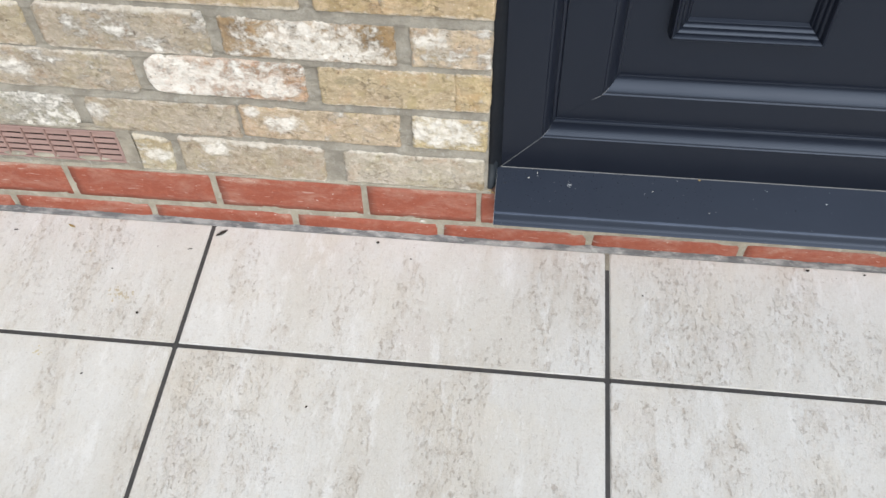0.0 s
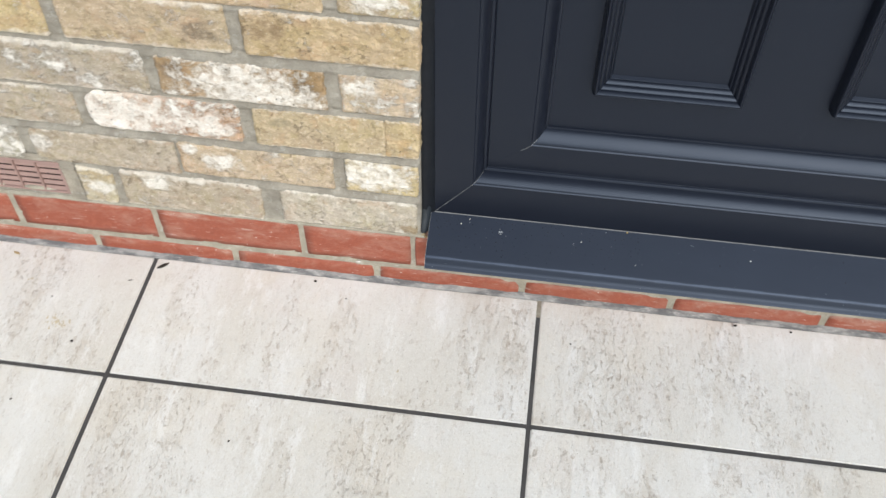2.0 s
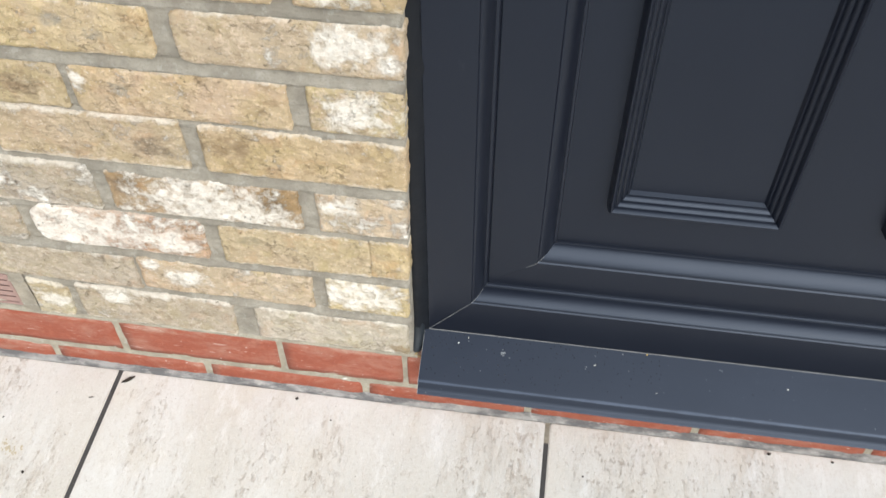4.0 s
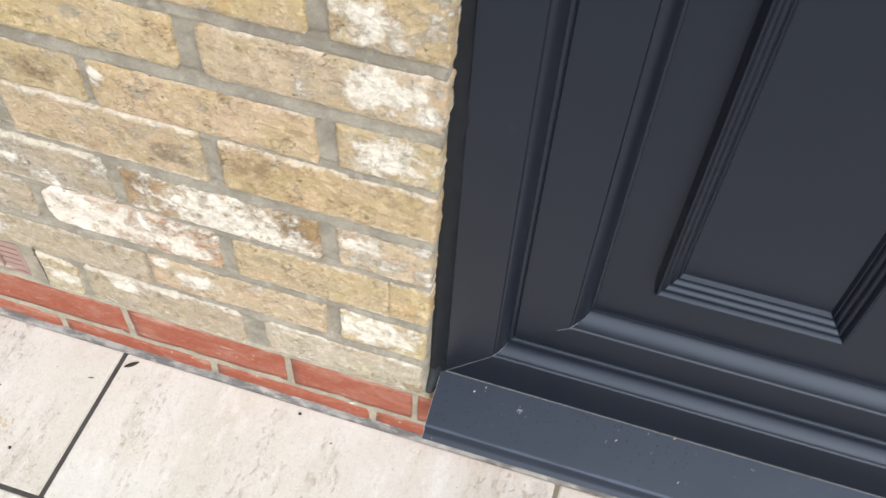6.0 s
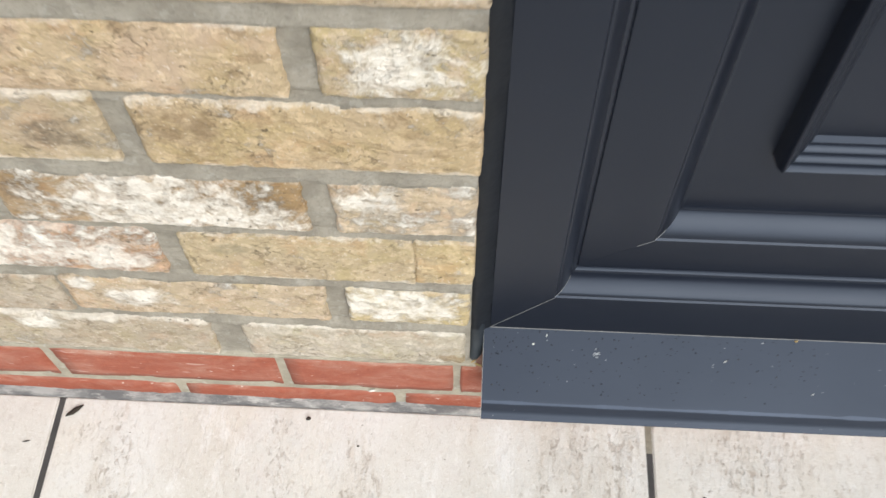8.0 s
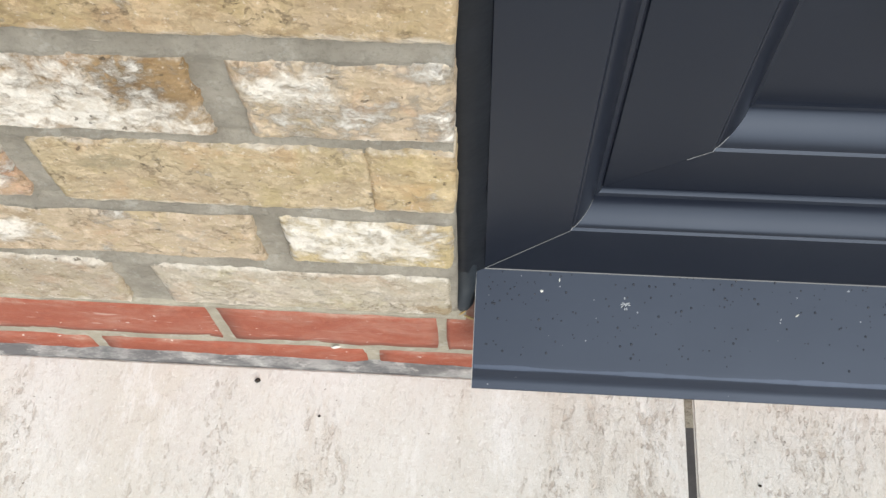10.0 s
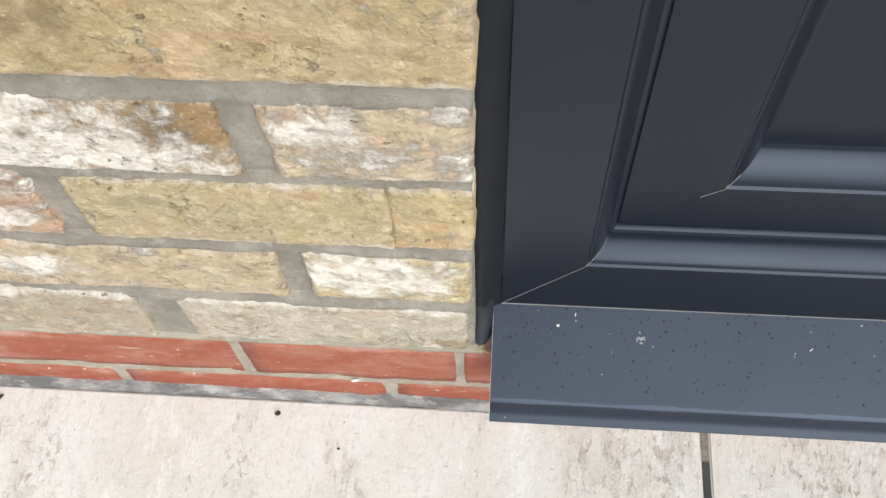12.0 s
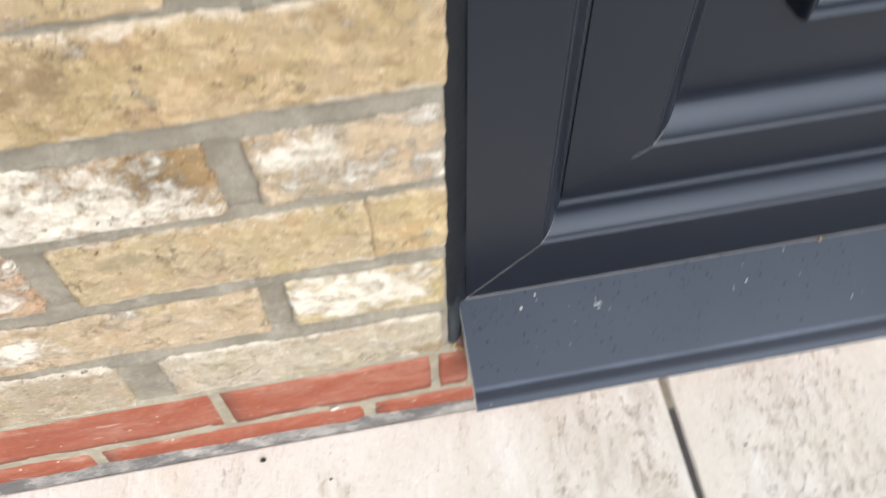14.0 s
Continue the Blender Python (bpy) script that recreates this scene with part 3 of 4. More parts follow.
def water_drops():
    """Small flattened domes of water scattered over the sill, most of them near the hinge side."""
    rnd = random.Random(41)
    verts, faces = [], []
    for i in range(210):
        x = SILL_X0 + 0.006 + (0.30 if i < 190 else 0.86) * rnd.random() ** 1.25
        y = -0.030 + 0.058 * (rnd.random() ** 0.45 if i < 120 else rnd.random())
        rad = rnd.choice((0.0004, 0.0005, 0.0006, 0.0007, 0.0009))
        base = len(verts)
        for k, (f, h) in enumerate(((1.0, -0.05), (0.82, 0.34), (0.45, 0.55))):
            for q in range(8):
                a = 2 * math.pi * q / 8
                px, py = x + rad * f * math.cos(a), y + rad * f * math.sin(a)
                verts.append(slope(px, py, rad * h))
        verts.append(slope(x, y, rad * 0.62))
        for k in range(2):
            for q in range(8):
                faces.append((base + 8 * k + q, base + 8 * k + (q + 1) % 8, base + 8 * k + 8 + (q + 1) % 8, base + 8 * k + 8 + q))
        for q in range(8):
            faces.append((base + 16 + q, base + 16 + (q + 1) % 8, base + 24))
    me = bpy.data.meshes.new("water_drops")
    me.from_pydata(verts, [], faces)
    me.polygons.foreach_set("use_smooth", [True] * len(me.polygons))
    me.materials.append(drop_material())
    return tagged(new("water_drops", me), "small drops of water scattered on the dark door sill", "water drops", kind="stuff")


water_drops()


def bead(name, rows, mat, parent, smooth=True):
    """A strip with a cross-section that changes along its length."""
    bm = bmesh.new()
    made = [[bm.verts.new(p) for p in row] for row in rows]
    for a, c in zip(made, made[1:]):
        for k in range(len(a) - 1):
            bm.faces.new((a[k], a[k + 1], c[k + 1], c[k]))
    return part(name, bm, mat, parent, smooth=smooth)


# the highlight along the sill's nose, painted as a strip of paler plastic
rows = []
for i in range(180):
    x = SILL_X0 + 0.001 + (2 * (MIDDLE - SILL_X0) + 0.018) * i / 179
    w = 0.0010 * noise.noise((x * 35, 4.4, 2)) + 0.0006 * noise.noise((x * 120, 1.4, 5))
    rows.append([(x, -0.0346 + w, 0.11215 + w * 0.44), (x, -0.0358, 0.11150), (x, -0.0370 - w * 0.4, 0.11035 - w * 0.5)])
bead("edge_highlight", rows, plastic_material("highlight_plastic", 0.62), sill)
# sealant between brick and frame, laid by hand and uneven
sealant = tagged(new("sealant"), "uneven black sealant bead between the brick and the door frame", "sealant", kind="structure")
rows = []
for i in range(210):
    z = 0.1405 + 1.26 * i / 259
    w = noise.noise((z * 22, 2.2, 0)) * 0.0022 + noise.noise((z * 70, 5.2, 0)) * 0.0012
    e = noise.noise((z * 30, 8.2, 1)) * 0.0020
    rows.append([(-0.006, 0.020, z), (-0.0015 + w * 0.4, 0.0175 + e, z), (0.004 + w, 0.0175 + e, z), (0.010, 0.0225 + w, z), (0.0158 + w * 0.9, 0.0268 - abs(w) * 0.4, z), (0.0175 + w * 0.9, 0.0300, z)])
bead("sealant_bead", rows, SEALANT, sealant)
bead_line = ((-0.006, 0.0195), (-0.0015, 0.0167), (0.004, 0.0167), (0.0085, 0.0205), (0.0105, 0.0250), (0.0110, 0.0300))
foot_line = ((-0.006, 0.0150), (-0.0045, 0.0060), (0.0000, 0.0020), (0.0045, 0.0030), (0.0085, 0.0075), (0.0098, 0.0150))
rows = []
for i in range(34):
    t = i / 33
    z = 0.1105 + 0.047 * t
    f = min(1.0, max(0.0, (t - 0.12) / 0.88))
    f = f * f * (3 - 2 * f)
    tuck = 0.008 * max(0.0, 1 - t * 6) ** 2
    rows.append([(a + (c - a) * f + noise.noise((z * 140, k, 0)) * 0.0011, b + (d - b) * f + tuck + noise.noise((z * 110, k, 7)) * 0.0011, z) for k, ((a, b), (c, d)) in enumerate(zip(foot_line, bead_line))])
bead("sealant_smear", rows, SMEAR, sealant)

def edging_material():
    m, n, l, b = material("grey_residue", 0.9)
    v = coords(n, l, (0.35, 1, 1), False)
    c = blend(n, l, ramp(n, l, noise_of(n, l, v, 60, 7, 0.7), 0.40, 0.62), (0.135, 0.131, 0.130), (0.33, 0.318, 0.300))
    c = blend(n, l, sums(n, l, "MULTIPLY", ramp(n, l, noise_of(n, l, v, 150, 6, 0.7), 0.54, 0.66), 0.45), c, (0.58, 0.55, 0.51))
    l.new(c, b.inputs["Base Color"])
    bump(n, l, b, noise_of(n, l, v, 300, 5, 0.7), 0.7, 0.002)
    return m


# ---- grey mortar smear along the foot of the wall ----
edging = tagged(new("edging"), "thin grey mortar line between brick and paving", "edging", kind="structure")
rows = []
for i in range(420):
    x = WALL_LEFT + (DOOR_END + 0.1 - WALL_LEFT) * i / 419
    w = noise.noise((x * 28, 1.2, 7)) * 0.0022 + noise.noise((x * 110, 3.2, 7)) * 0.0012
    rows.append([(x, 0.003, 0.0045 + w * 0.7), (x, -0.0012, 0.0035 + w * 0.7), (x, -0.0040 + w * 0.3, 0.0018), (x, -0.0068 + w * 0.7, 0.0006), (x, -0.0095 + w * 0.7, -0.004)])
me_edge = edging_material()
bead("mortar_line", rows, me_edge, edging)

# ---- air vent ----
vent = tagged(new("air_vent"), "terracotta plastic air brick grille set in the wall", "air vent")
vent.location = (-0.6415, 0, 0.1555)
VX, VZ = 0.1085, 0.0325


def vent_box(name, x0, x1, y0, y1, z0, z1, mat=None, bevel=0.0006, label=""):
    return part(name, box(x0, x1, y0, y1, z0, z1, bevel, 1), mat or TERRACOTTA, vent, label)


# near-black sheet that stands in for the shade behind the louvres
vent_box("shade_backing", -VX, VX, 0.0165, 0.024, -VZ, VZ, DARK, 0.0)
vent_box("frame_rail", -VX, VX, -0.0005, 0.016, VZ - 0.0035, VZ)
vent_box("frame_rail", -VX, VX, -0.0005, 0.016, -VZ, -VZ + 0.0035)
vent_box("frame_stile", VX - 0.0045, VX, -0.0005, 0.016, -VZ + 0.0035, VZ - 0.0035)
vent_box("frame_stile", -VX, -VX + 0.0045, -0.0005, 0.016, -VZ + 0.0035, VZ - 0.0035)
for k in range(1, 6):
    x = -VX + 0.0045 + (2 * VX - 0.009) * k / 6
    vent_box("upright_bar", x - 0.0013, x + 0.0011, -0.0008, 0.015, -VZ + 0.0035, VZ - 0.0035)
for k in range(5):
    z = -VZ + 0.0035 + (2 * VZ - 0.007) * (k + 0.5) / 5
    bm = box(-VX + 0.0045, VX - 0.0045, 0.0, 0.0018, 0, 0.0064)
    bmesh.ops.transform(bm, matrix=Matrix.Translation((0, 0.0018, z - 0.0044)) @ Matrix.Rotation(radians(-20), 4, "X"), verts=bm.verts)
    part("louvre", bm, TERRACOTTA, vent)
for k, (dx, dw) in enumerate(((-0.062, 0.020), (-0.015, 0.024), (0.055, 0.028))):
    bm = bmesh.new()
    bmesh.ops.create_icosphere(bm, subdivisions=2, radius=1)
    for vtx in bm.verts:
        r = 1 + 0.3 * noise.noise(vtx.co * 2 + Vector((k * 4, 0, 0)))
        vtx.co = Vector((dx + vtx.co.x * dw * r, 0.003 + vtx.co.y * 0.004 * r, -VZ + 0.004 + vtx.co.z * 0.0045 * r))
    part("mortar_splash", bm, RED_MORTAR, vent, "dried mortar splash", smooth=True)
# the smooth mortar bed round the vent
bed = mortar_material("smooth_mortar", (0.47, 0.41, 0.325), (0.33, 0.29, 0.23), 0.8)
mortar_sheet("vent_bedding", -0.775, -0.5115, 0.187, 0.2035, -0.0005, 0.004, bed, wall, 0.0012)
mortar_sheet("vent_bedding", -0.5325, -0.5105, 0.1125, 0.187, -0.0002, 0.004, bed, wall, 0.0012)
mortar_sheet("vent_bedding", -0.7750, -0.7505, 0.1125, 0.187, -0.0002, 0.004, bed, wall, 0.0012)


# ---- small things lying about ----
def crumb(name, label, x, y, z, length, width, height, turn, mat, seed, category="debris", tilt=0.0):
    bm = bmesh.new()
    bmesh.ops.create_icosphere(bm, subdivisions=2, radius=1)
    for vtx in bm.verts:
        r = 1 + 0.35 * noise.noise(vtx.co * 1.6 + Vector((seed * 3.1, 0, 0)))
        taper = 1 - 0.6 * vtx.co.x ** 2
        vtx.co = Vector((vtx.co.x * length / 2, vtx.co.y * width / 2 * r * taper, (vtx.co.z + 0.8) * height / 2 * r))
    ob = part(name, bm, mat, smooth=True)
    ob.matrix_world = Matrix.Translation((x, y, z)) @ Matrix.Rotation(tilt, 4, "X") @ Matrix.Rotation(radians(turn), 4, "Z")
    return tagged(ob, label, category)


crumb("leaf_fragment", "curled dark dead leaf lying on the paving", -0.4105, -0.0235, 0.0004, 0.022, 0.0060, 0.003, 40, LEAF, 1, "leaf")
crumb("leaf_fragment", "thin brown leaf scrap on the paving", -0.650, -0.030, 0.0004, 0.015, 0.004, 0.002, -22, STRAW, 2, "leaf")
crumb("leaf_fragment", "tiny dark leaf scrap on the paving", -0.498, -0.180, 0.0004, 0.0055, 0.0042, 0.0015, -60, LEAF, 3, "leaf")
crumb("leaf_fragment", "tiny dark leaf scrap on the paving", -0.222, -0.308, 0.0004, 0.0042, 0.003, 0.0015, 50, LEAF, 4, "leaf")
crumb("dirt_crumb", "dark crumb of dirt beside the wall", -0.166, -0.0205, 0.0003, 0.0055, 0.004, 0.003, 10, LEAF, 5)
crumb("dirt_crumb", "dark crumb of dirt on the paving", -0.112, -0.047, 0.0003, 0.0028, 0.0022, 0.0015, 10, LEAF, 6)
crumb("dirt_crumb", "dark crumb of dirt on the paving", 0.234, -0.083, 0.0003, 0.003, 0.0024, 0.0015, 10, LEAF, 7)
crumb("dirt_crumb", "dark crumb of dirt below the sill", 0.478, -0.0155, 0.0003, 0.0065, 0.004, 0.003, 10, LEAF, 8)
crumb("dirt_crumb", "dark crumb of dirt below the sill", 0.560, -0.0165, 0.0003, 0.004, 0.003, 0.003, 10, LEAF, 9)
crumb("leaf_fragment", "short brown stalk on the paving", -0.452, -0.058, 0.0003, 0.009, 0.0015, 0.0012, 14, LEAF, 10, "leaf")
crumb("leaf_fragment", "short brown stalk on the paving", -0.735, -0.045, 0.0003, 0.008, 0.0025, 0.0015, 5, LEAF, 11, "leaf")
crumb("dirt_crumb", "dark crumb of dirt on the paving", -0.560, -0.105, 0.0003, 0.003, 0.0022, 0.0015, 5, LEAF, 12)
crumb("dirt_crumb", "dark crumb of dirt on the paving", -0.545, -0.286, 0.0003, 0.0045, 0.002, 0.0015, 30, LEAF, 13)
crumb("mortar_chip", "white chip of mortar caught in the brick joint", -0.099, -0.0008, 0.0360, 0.0080, 0.0028, 0.0035, 8, CHIP, 14, "chip")
crumb("straw_scrap", "dry straw scrap in the corner by the sill", 0.0065, 0.000, 0.1120, 0.010, 0.002, 0.002, -20, STRAW, 15, "straw", 0.3)
crumb("straw_scrap", "dry straw scrap in the corner by the sill", 0.0015, 0.0035, 0.1125, 0.007, 0.0016, 0.0016, 35, STRAW, 16, "straw", 0.5)
crumb("paint_fleck", "white fleck on the sill", *slope(0.295, 0.0255, 0.0002), 0.0035, 0.0023, 0.0016, 20, STRAW, 17, "fleck", SILL_TILT)
crumb("paint_fleck", "white fleck on the sill", *slope(0.231, 0.006, 0.0001), 0.0035, 0.0011, 0.0007, 40, CHIP, 18, "fleck", SILL_TILT)
crumb("paint_fleck", "white fleck on the sill", *slope(0.0560, 0.014, 0.0001), 0.0025, 0.0022, 0.0007, 0, CHIP, 19, "fleck", SILL_TILT)
crumb("paint_fleck", "white fleck on the sill", *slope(0.0680, 0.0215, 0.0001), 0.0031, 0.0009, 0.0006, 85, CHIP, 20, "fleck", SILL_TILT)
crumb("paint_fleck", "white fleck on the sill", *slope(0.470, 0.004, 0.0001), 0.0027, 0.0020, 0.0007, 0, CHIP, 21, "fleck", SILL_TILT)
crumb("paint_fleck", "white fleck on the sill", *slope(0.310, -0.018, 0.0001), 0.0027, 0.0009, 0.0005, 60, CHIP, 22, "fleck", SILL_TILT)


def mud_flakes(x, y, spread, amount, mat, label, seed):
    """A trodden smear of dried mud: thin flakes that lie close together."""
    rnd = random.Random(seed)
    bm = bmesh.new()
    for _ in range(amount):
        a, r = rnd.uniform(0, math.tau), spread * rnd.random() ** 1.3
        w = rnd.uniform(0.0006, 0.0024)
        bmesh.ops.create_icosphere(bm, subdivisions=1, radius=1, matrix=Matrix.Translation((r * math.cos(a), r * 0.7 * math.sin(a), 0.0001)) @ Matrix.Rotation(rnd.uniform(0, 3), 4, "Z") @ Matrix.Diagonal((w, w * rnd.uniform(0.4, 0.8), 0.0003, 1)))
    ob = part("dried_mud", bm, mat)
    ob.location = (x, y, 0)
    return tagged(ob, label, "mud")


MUD = plain_material("dried_mud", (0.56, 0.48, 0.35), 0.9, 200, 0.4, 0.2)
mud_flakes(-0.535, -0.150, 0.022, 70, MUD, "smear of dried tan mud on the paving", 4)
mud_flakes(-0.605, -0.075, 0.010, 9, MUD, "small smear of dried mud on the paving", 5)
mud_flakes(-0.620, -0.255, 0.014, 16, plain_material("yellow_mud", (0.62, 0.54, 0.36), 0.9), "smear of dried yellowish mud on the paving", 6)
mud_flakes(-0.012, -0.166, 0.006, 4, MUD, "few flakes of dried mud on the paving", 7)

# a star-shaped dried spot
rng = random.Random(5)
bm = bmesh.new()
for k in range(13):
    a, r = rng.uniform(0, math.tau), rng.uniform(0.0006, 0.0040)
    bmesh.ops.create_icosphere(bm, subdivisions=1, radius=1, matrix=Matrix.Translation((r * math.cos(a), r * math.sin(a), 0)) @ Matrix.Rotation(a, 4, "Z") @ Matrix.Diagonal((0.0011, 0.0005, 0.0002, 1)))
ob = part("dried_spot", bm, plain_material("dried_lime", (0.30, 0.31, 0.32), 0.8))
ob.matrix_world = Matrix.Translation(slope(0.114, 0.0085, 0.0001)) @ Matrix.Rotation(SILL_TILT, 4, "X")
tagged(ob, "star-shaped dried white spot on the sill", "spot")
# pale dried line where frame meets sill
rows = []
for i in range(160):
    x = 0.0150 + 0.880 * i / 159
    w = max(0.0, 0.0005 + 0.0006 * noise.noise((x * 60, 1.1, 3)))
    rows.append([(x, 0.0272, 0.1404), (x, 0.0266, 0.1400 + w * 0.5), (x, 0.0264, 0.1388 - w * 0.5)])
bead("dried_line", rows, plain_material("dried_dust", (0.16, 0.16, 0.16), 0.85, 200, 0.4, 0.5), sill)

# ---- bricks that the wall is built of ----
m_pale = stock_brick("pale_stock_brick", PALE, TAN, 0.42)
m_dull = stock_brick("dull_stock_brick", (0.56, 0.455, 0.325), (0.60, 0.500, 0.370), 0.2)
m_ochre = stock_brick("ochre_stock_brick", OCHRE, (0.656, 0.482, 0.337), 0.12)
m_tan = stock_brick("tan_stock_brick", TAN, PINK, 0.2)
m_limed = stock_brick("limed_stock_brick", OCHRE, TAN, 0.62)
# course on the plinth
brick(-0.511, -0.4580, 0.1122, 0.1840, stock_brick("limed_half_brick", PALE, TAN, 0.30, ((0.008, 0.000, 0.022),)), tilt=2, rr=0.012)
brick(-0.445, -0.2350, 0.1126, 0.1840, stock_brick("dull_tan_brick", (0.545, 0.447, 0.335), (0.585, 0.490, 0.390), 0.14, ((-0.05, 0.02, 0.022),)), tilt=1.2, rr=0.010)
brick(-0.206, -0.0070, 0.1134, 0.1800, stock_brick("pale_worn_brick", (0.64, 0.555, 0.44), (0.66, 0.56, 0.46), 0.33, (), ((0.085, -0.022, 0.018),), (0.300, 0.200, 0.100)), tilt=0.5)
# second course
brick(-0.700, -0.5780, 0.1915, 0.2554, stock_brick("limed_grey_brick", (0.60, 0.53, 0.42), (0.55, 0.50, 0.42), 0.62), rr=0.012)
brick(-0.560, -0.3470, 0.1923, 0.2533, stock_brick("tan_brick_limed_end", (0.545, 0.447, 0.335), (0.585, 0.490, 0.390), 0.06, ((-0.094, 0.004, 0.026),)), tilt=0.6, rl=0.012)
brick(-0.342, -0.1230, 0.1945, 0.2541, stock_brick("orange_brick_limed", (0.656, 0.512, 0.362), (0.682, 0.532, 0.376), 0.22, ((-0.05, 0.004, 0.03), (-0.09, 0.02, 0.014))), tilt=0.8)
brick(-0.106, -0.0040, 0.1940, 0.2542, stock_brick("white_limed_header", OCHRE, (0.682, 0.550, 0.376), 0.42, ((-0.015, 0.008, 0.058),)), tilt=0.4)
# third course
brick(-0.690, -0.4710, 0.2684, 0.3350, stock_brick("pinkish_buff_brick", (0.545, 0.447, 0.335), (0.585, 0.490, 0.390), 0.34, ((-0.06, 0.0, 0.03),)), tilt=0.8, rr=0.010)
brick(-0.456, -0.2420, 0.2684, 0.3350, stock_brick("white_and_red_brick", (0.655, 0.409, 0.263), (0.702, 0.503, 0.363), 0.56, ((-0.075, 0.004, 0.085), (-0.03, 0.0, 0.05), (0.055, -0.004, 0.045)), ((0.095, -0.004, 0.018),), (0.440, 0.220, 0.110)), rl=0.028, rr=0.008, tilt=0.6)
cut = stock_brick("ochre_pitted_brick", (0.643, 0.504, 0.321), (0.617, 0.472, 0.321), 0.20, (), ((-0.05, 0.01, 0.016),), (0.300, 0.260, 0.170))
brick(-0.223, -0.0464, 0.2681, 0.3320, cut, rr=0.0012, soft=0.0007)
brick(-0.0461, -0.0015, 0.2685, 0.3320, stock_brick("ochre_closer", (0.656, 0.504, 0.288), (0.629, 0.484, 0.321), 0.10), rl=0.0012, soft=0.0007)
# fourth course
brick(-0.800, -0.5910, 0.3408, 0.4110, m_dull, tilt=0.4)
brick(-0.577, -0.3570, 0.3394, 0.4110, stock_brick("buff_brick_bloom", (0.545, 0.447, 0.335), (0.585, 0.490, 0.390), 0.36), tilt=0.5, rl=0.014)
brick(-0.340, -0.1210, 0.3411, 0.4040, stock_brick("brown_and_white_brick", (0.440, 0.286, 0.143), (0.577, 0.433, 0.300), 0.44, ((-0.005, -0.002, 0.080), (0.055, -0.02, 0.045)), ((-0.088, 0.010, 0.026), (0.083, 0.006, 0.024)), (0.170, 0.105, 0.055)), tilt=0.6, uneven=0.0026)
brick(-0.101, -0.0010, 0.3407, 0.4040, stock_brick("pink_limed_header", (0.708, 0.552, 0.390), (0.735, 0.573, 0.404), 0.50, ((-0.03, 0.01, 0.028),)), uneven=0.0020)
# fifth course
brick(-0.690, -0.4690, 0.4206, 0.4900, m_ochre)
brick(-0.449, -0.2340, 0.4197, 0.4900, stock_brick("tan_brick_dark_end", (0.590, 0.459, 0.307), (0.643, 0.484, 0.335), 0.20, (), ((0.070, -0.004, 0.024),), (0.140, 0.110, 0.075)), tilt=0.5, rl=0.010)
brick(-0.216, 0.0010, 0.4198, 0.4860, stock_brick("ochre_brick_brown_end", (0.643, 0.480, 0.288), (0.656, 0.491, 0.321), 0.14, (), ((-0.078, 0.006, 0.032),), (0.250, 0.165, 0.085)), tilt=0.3, proud=0.0008)
# sixth course
brick(-0.570, -0.3460, 0.4931, 0.5508, stock_brick("buff_brick_brown_band", (0.604, 0.472, 0.314), TAN, 0.18, (), ((0.065, 0.000, 0.030),), (0.200, 0.140, 0.085)))
brick(-0.337, -0.1130, 0.4909, 0.5513, stock_brick("pinkish_ochre_brick", (0.668, 0.504, 0.321), (0.708, 0.521, 0.369), 0.18, ((-0.105, 0.015, 0.012),), ((-0.062, 0.006, 0.014),), (0.330, 0.300, 0.250)), rl=0.012)
brick(-0.094, 0.0019, 0.4934, 0.5520, stock_brick("limed_ochre_header", (0.643, 0.502, 0.355), OCHRE, 0.30, ((0.004, -0.002, 0.042),)))
# seventh course
brick(-0.465, -0.2350, 0.5674, 0.6266, stock_brick("ochre_brick_grey_spots", (0.668, 0.512, 0.304), (0.682, 0.525, 0.355), 0.10, (), ((0.020, 0.008, 0.014), (0.055, -0.004, 0.012)), (0.340, 0.310, 0.260)), rr=0.010)
brick(-0.214, 0.0044, 0.5670, 0.6269, stock_brick("orange_brick_limed_end", (0.656, 0.512, 0.362), (0.682, 0.532, 0.376), 0.10, ((0.055, 0.006, 0.040), (0.095, -0.012, 0.020))), rl=0.016, uneven=0.0024)
# eighth course
brick(-0.345, -0.1120, 0.6406, 0.7025, m_ochre, rr=0.008)
brick(-0.094, 0.0059, 0.6413, 0.7037, stock_brick("white_over_brown_header", (0.660, 0.500, 0.310), (0.560, 0.410, 0.240), 0.34, ((-0.022, 0.0, 0.034),)), uneven=0.0022)

# the rest of the yellow brickwork shares a few meshes
rng = random.Random(11)
spare = [brick_mesh("brick", 0.213, 0.060, 50 + k, mat, 0.006, 0.006, 0.012) for k, mat in enumerate((m_pale, m_dull, m_ochre, m_tan, m_limed, m_tan))]
headers = [brick_mesh("brick", 0.102, 0.060, 70 + k, mat, 0.006, 0.006, 0.012) for k, mat in enumerate((m_ochre, m_limed, m_tan))]


def spare_brick(x, z, header=False):
    ob = new("brick", rng.choice(headers if header else spare))
    ob.parent = wall
    ob.location, ob.rotation_euler = (x, -0.001 + rng.uniform(-0.001, 0.001), z), (0, radians(rng.uniform(-0.5, 0.7)), 0)


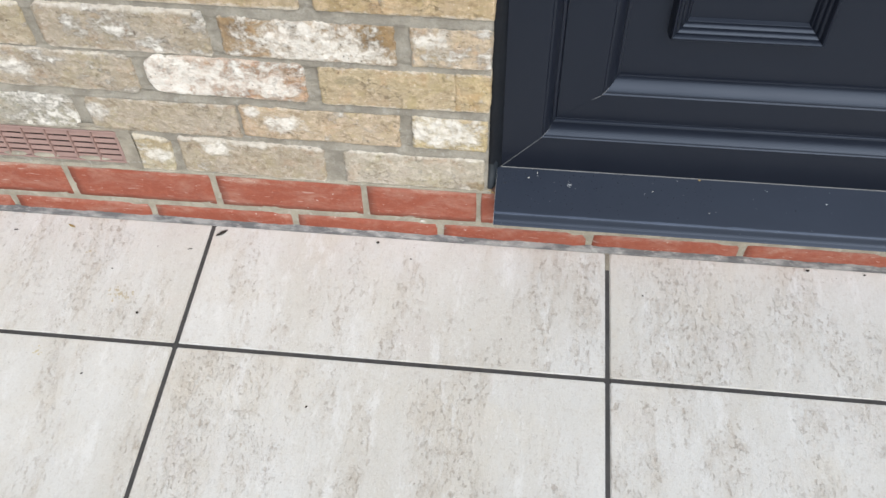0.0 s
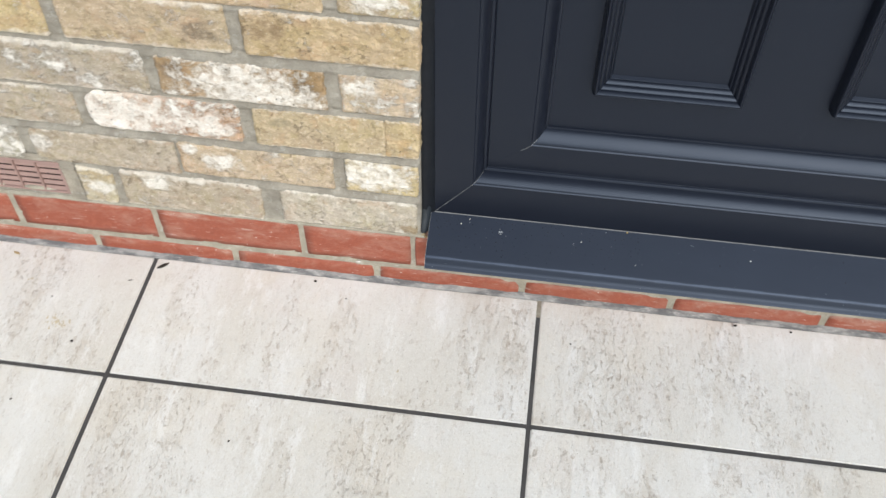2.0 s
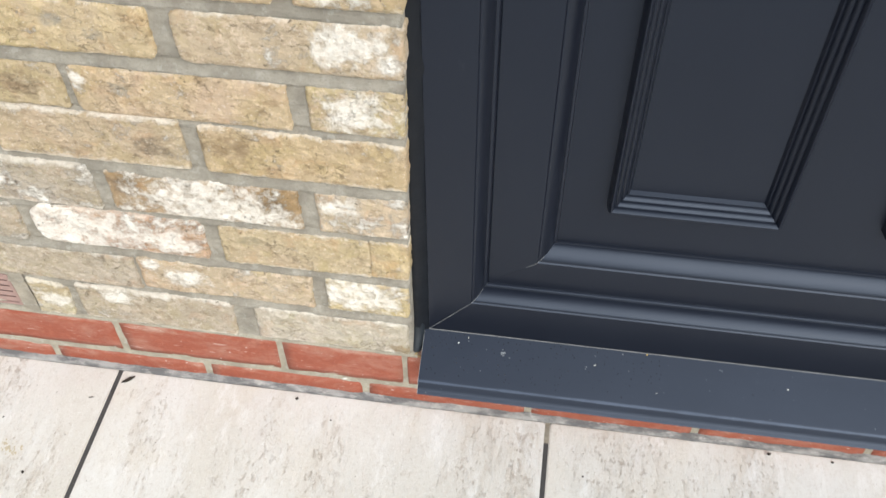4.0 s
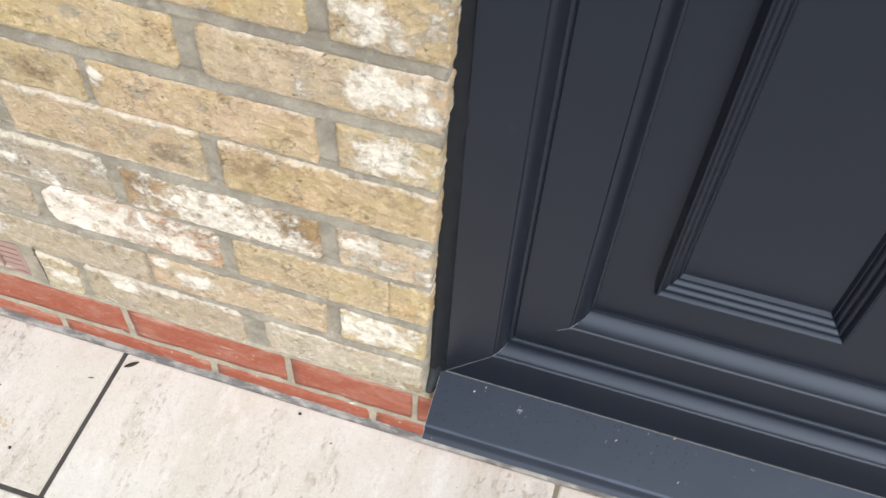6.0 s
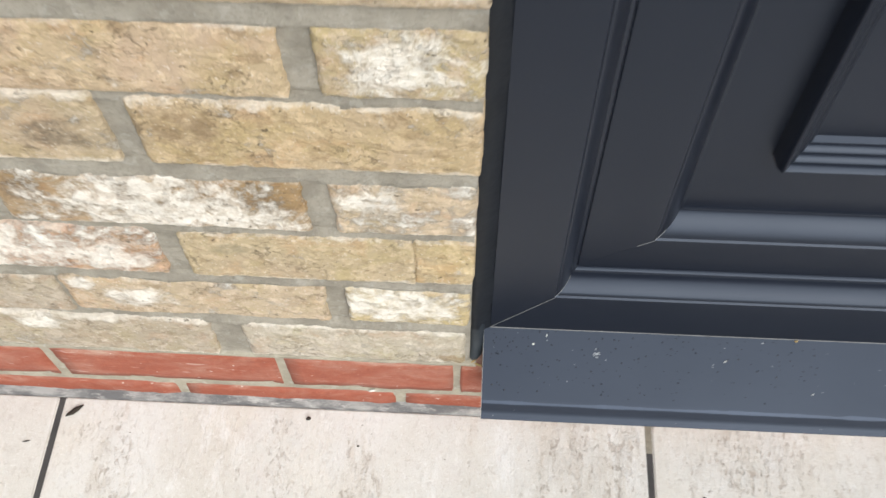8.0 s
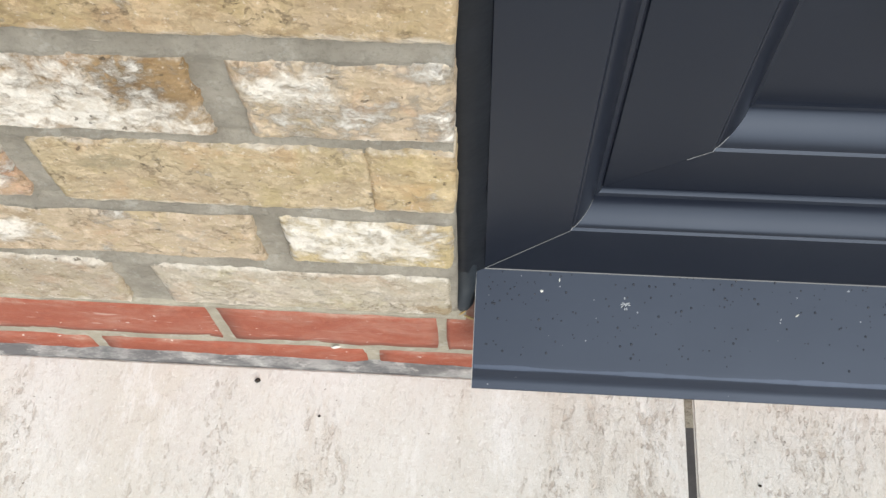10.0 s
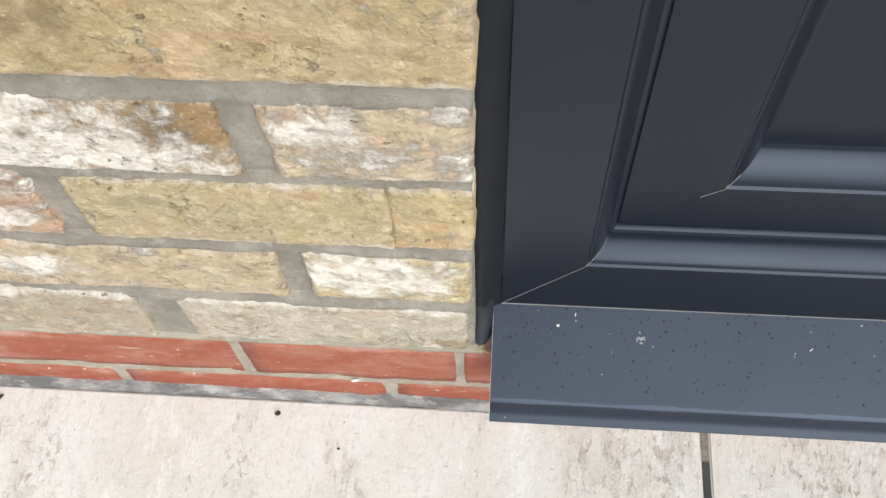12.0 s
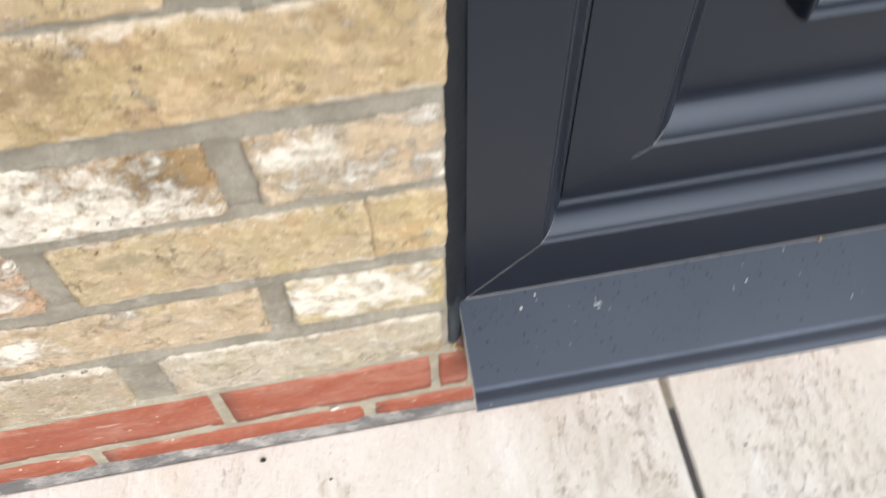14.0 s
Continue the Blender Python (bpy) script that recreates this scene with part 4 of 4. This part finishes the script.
for x0, z in ((-0.7600, 0.148), (-0.706, 0.2235), (-0.696, 0.298), (-0.806, 0.370), (-0.696, 0.450), (-0.582, 0.522), (-0.482, 0.597), (-0.363, 0.671)):
    while x0 - 0.213 > WALL_LEFT - 0.06:
        spare_brick(x0 - 0.1065 - 0.006, z)
        x0 -= 0.228
for row in range(22):
    z = 0.746 + 0.075 * row
    x0 = 0.004
    if row % 2:
        spare_brick(x0 - 0.051, z, True)
        x0 -= 0.117
    while x0 - 0.213 > WALL_LEFT - 0.06:
        spare_brick(x0 - 0.1065, z)
        x0 -= 0.228

# red plinth bricks
red_mesh = brick_mesh("brick", 0.2175, 0.0665, 91, RED, 0.0025, 0.0025, 0.016, 0.0006, 0.03, 0.0012)
low_mesh = brick_mesh("brick", 0.2150, 0.0600, 92, RED, 0.0025, 0.0025, 0.016, 0.0006, 0.03, 0.0012)

def red_brick(x0, x1, z0, z1, parent, mesh=None):
    count[0] += 1
    ob = new("brick", mesh or brick_mesh("brick", x1 - x0, z1 - z0, count[0], RED, 0.0025, 0.0025, 0.016, 0.0006, 0.03, 0.0012))
    ob.parent, ob.location = parent, ((x0 + x1) / 2, -0.0002, (z0 + z1) / 2)


for k in range(6):
    x1 = -0.1865 - 0.2275 * k
    red_brick(x1 - 0.2195, x1, 0.042, 0.1085, wall, red_mesh)
red_brick(-0.1785, -0.0175, 0.0415, 0.1080, wall)
red_brick(-0.0105, 0.0122, 0.0410, 0.1075, wall)
for k in range(4):
    red_brick(0.020 + 0.2275 * k, 0.2375 + 0.2275 * k, 0.0410, 0.0950, plinth)
for k in range(11):
    x1 = 0.8260 - 0.2255 * k
    red_brick(x1 - 0.2165, x1, -0.030, 0.0305, plinth if x1 > 0.2 else wall, low_mesh)

# ---- paving slabs and grout ----
xs = [JX + PITCH * k for k in range(LEFT, RIGHT + 1)]
ys = [-0.0085] + [JY - PITCH * k for k in range(NEAR)]
for x0, x1 in zip(xs, xs[1:]):
    for k, (y1, y0) in enumerate(zip(ys, ys[1:])):
        slab(x0 + JOINT / 2, x1 - JOINT / 2, y0 + JOINT / 2, y1 - (JOINT / 2 if k else 0))
part("bedding", box(xs[0], xs[-1], ys[-1], -0.004, -0.03, -0.0195), GROUT, pavement)
for x in xs:
    y1 = -0.040 if abs(x - JX) < 0.01 else -0.0085
    part("grout_line", box(x - JOINT / 2, x + JOINT / 2, ys[-1], y1, -0.019, -0.0013), GROUT, pavement)
part("grout_line", box(JX - JOINT / 2, JX + JOINT / 2, -0.0398, -0.0085, -0.019, -0.0008), mortar_material("sandy_joint", (0.50, 0.45, 0.36), (0.38, 0.34, 0.27)), pavement, "sandy beige end of the joint")
for y in ys[1:]:
    for x0, x1 in zip(xs, xs[1:]):
        part("grout_line", box(x0 + JOINT / 2 + 0.0002, x1 - JOINT / 2 - 0.0002, y - JOINT / 2, y + JOINT / 2, -0.019, -0.0014), GROUT, pavement)
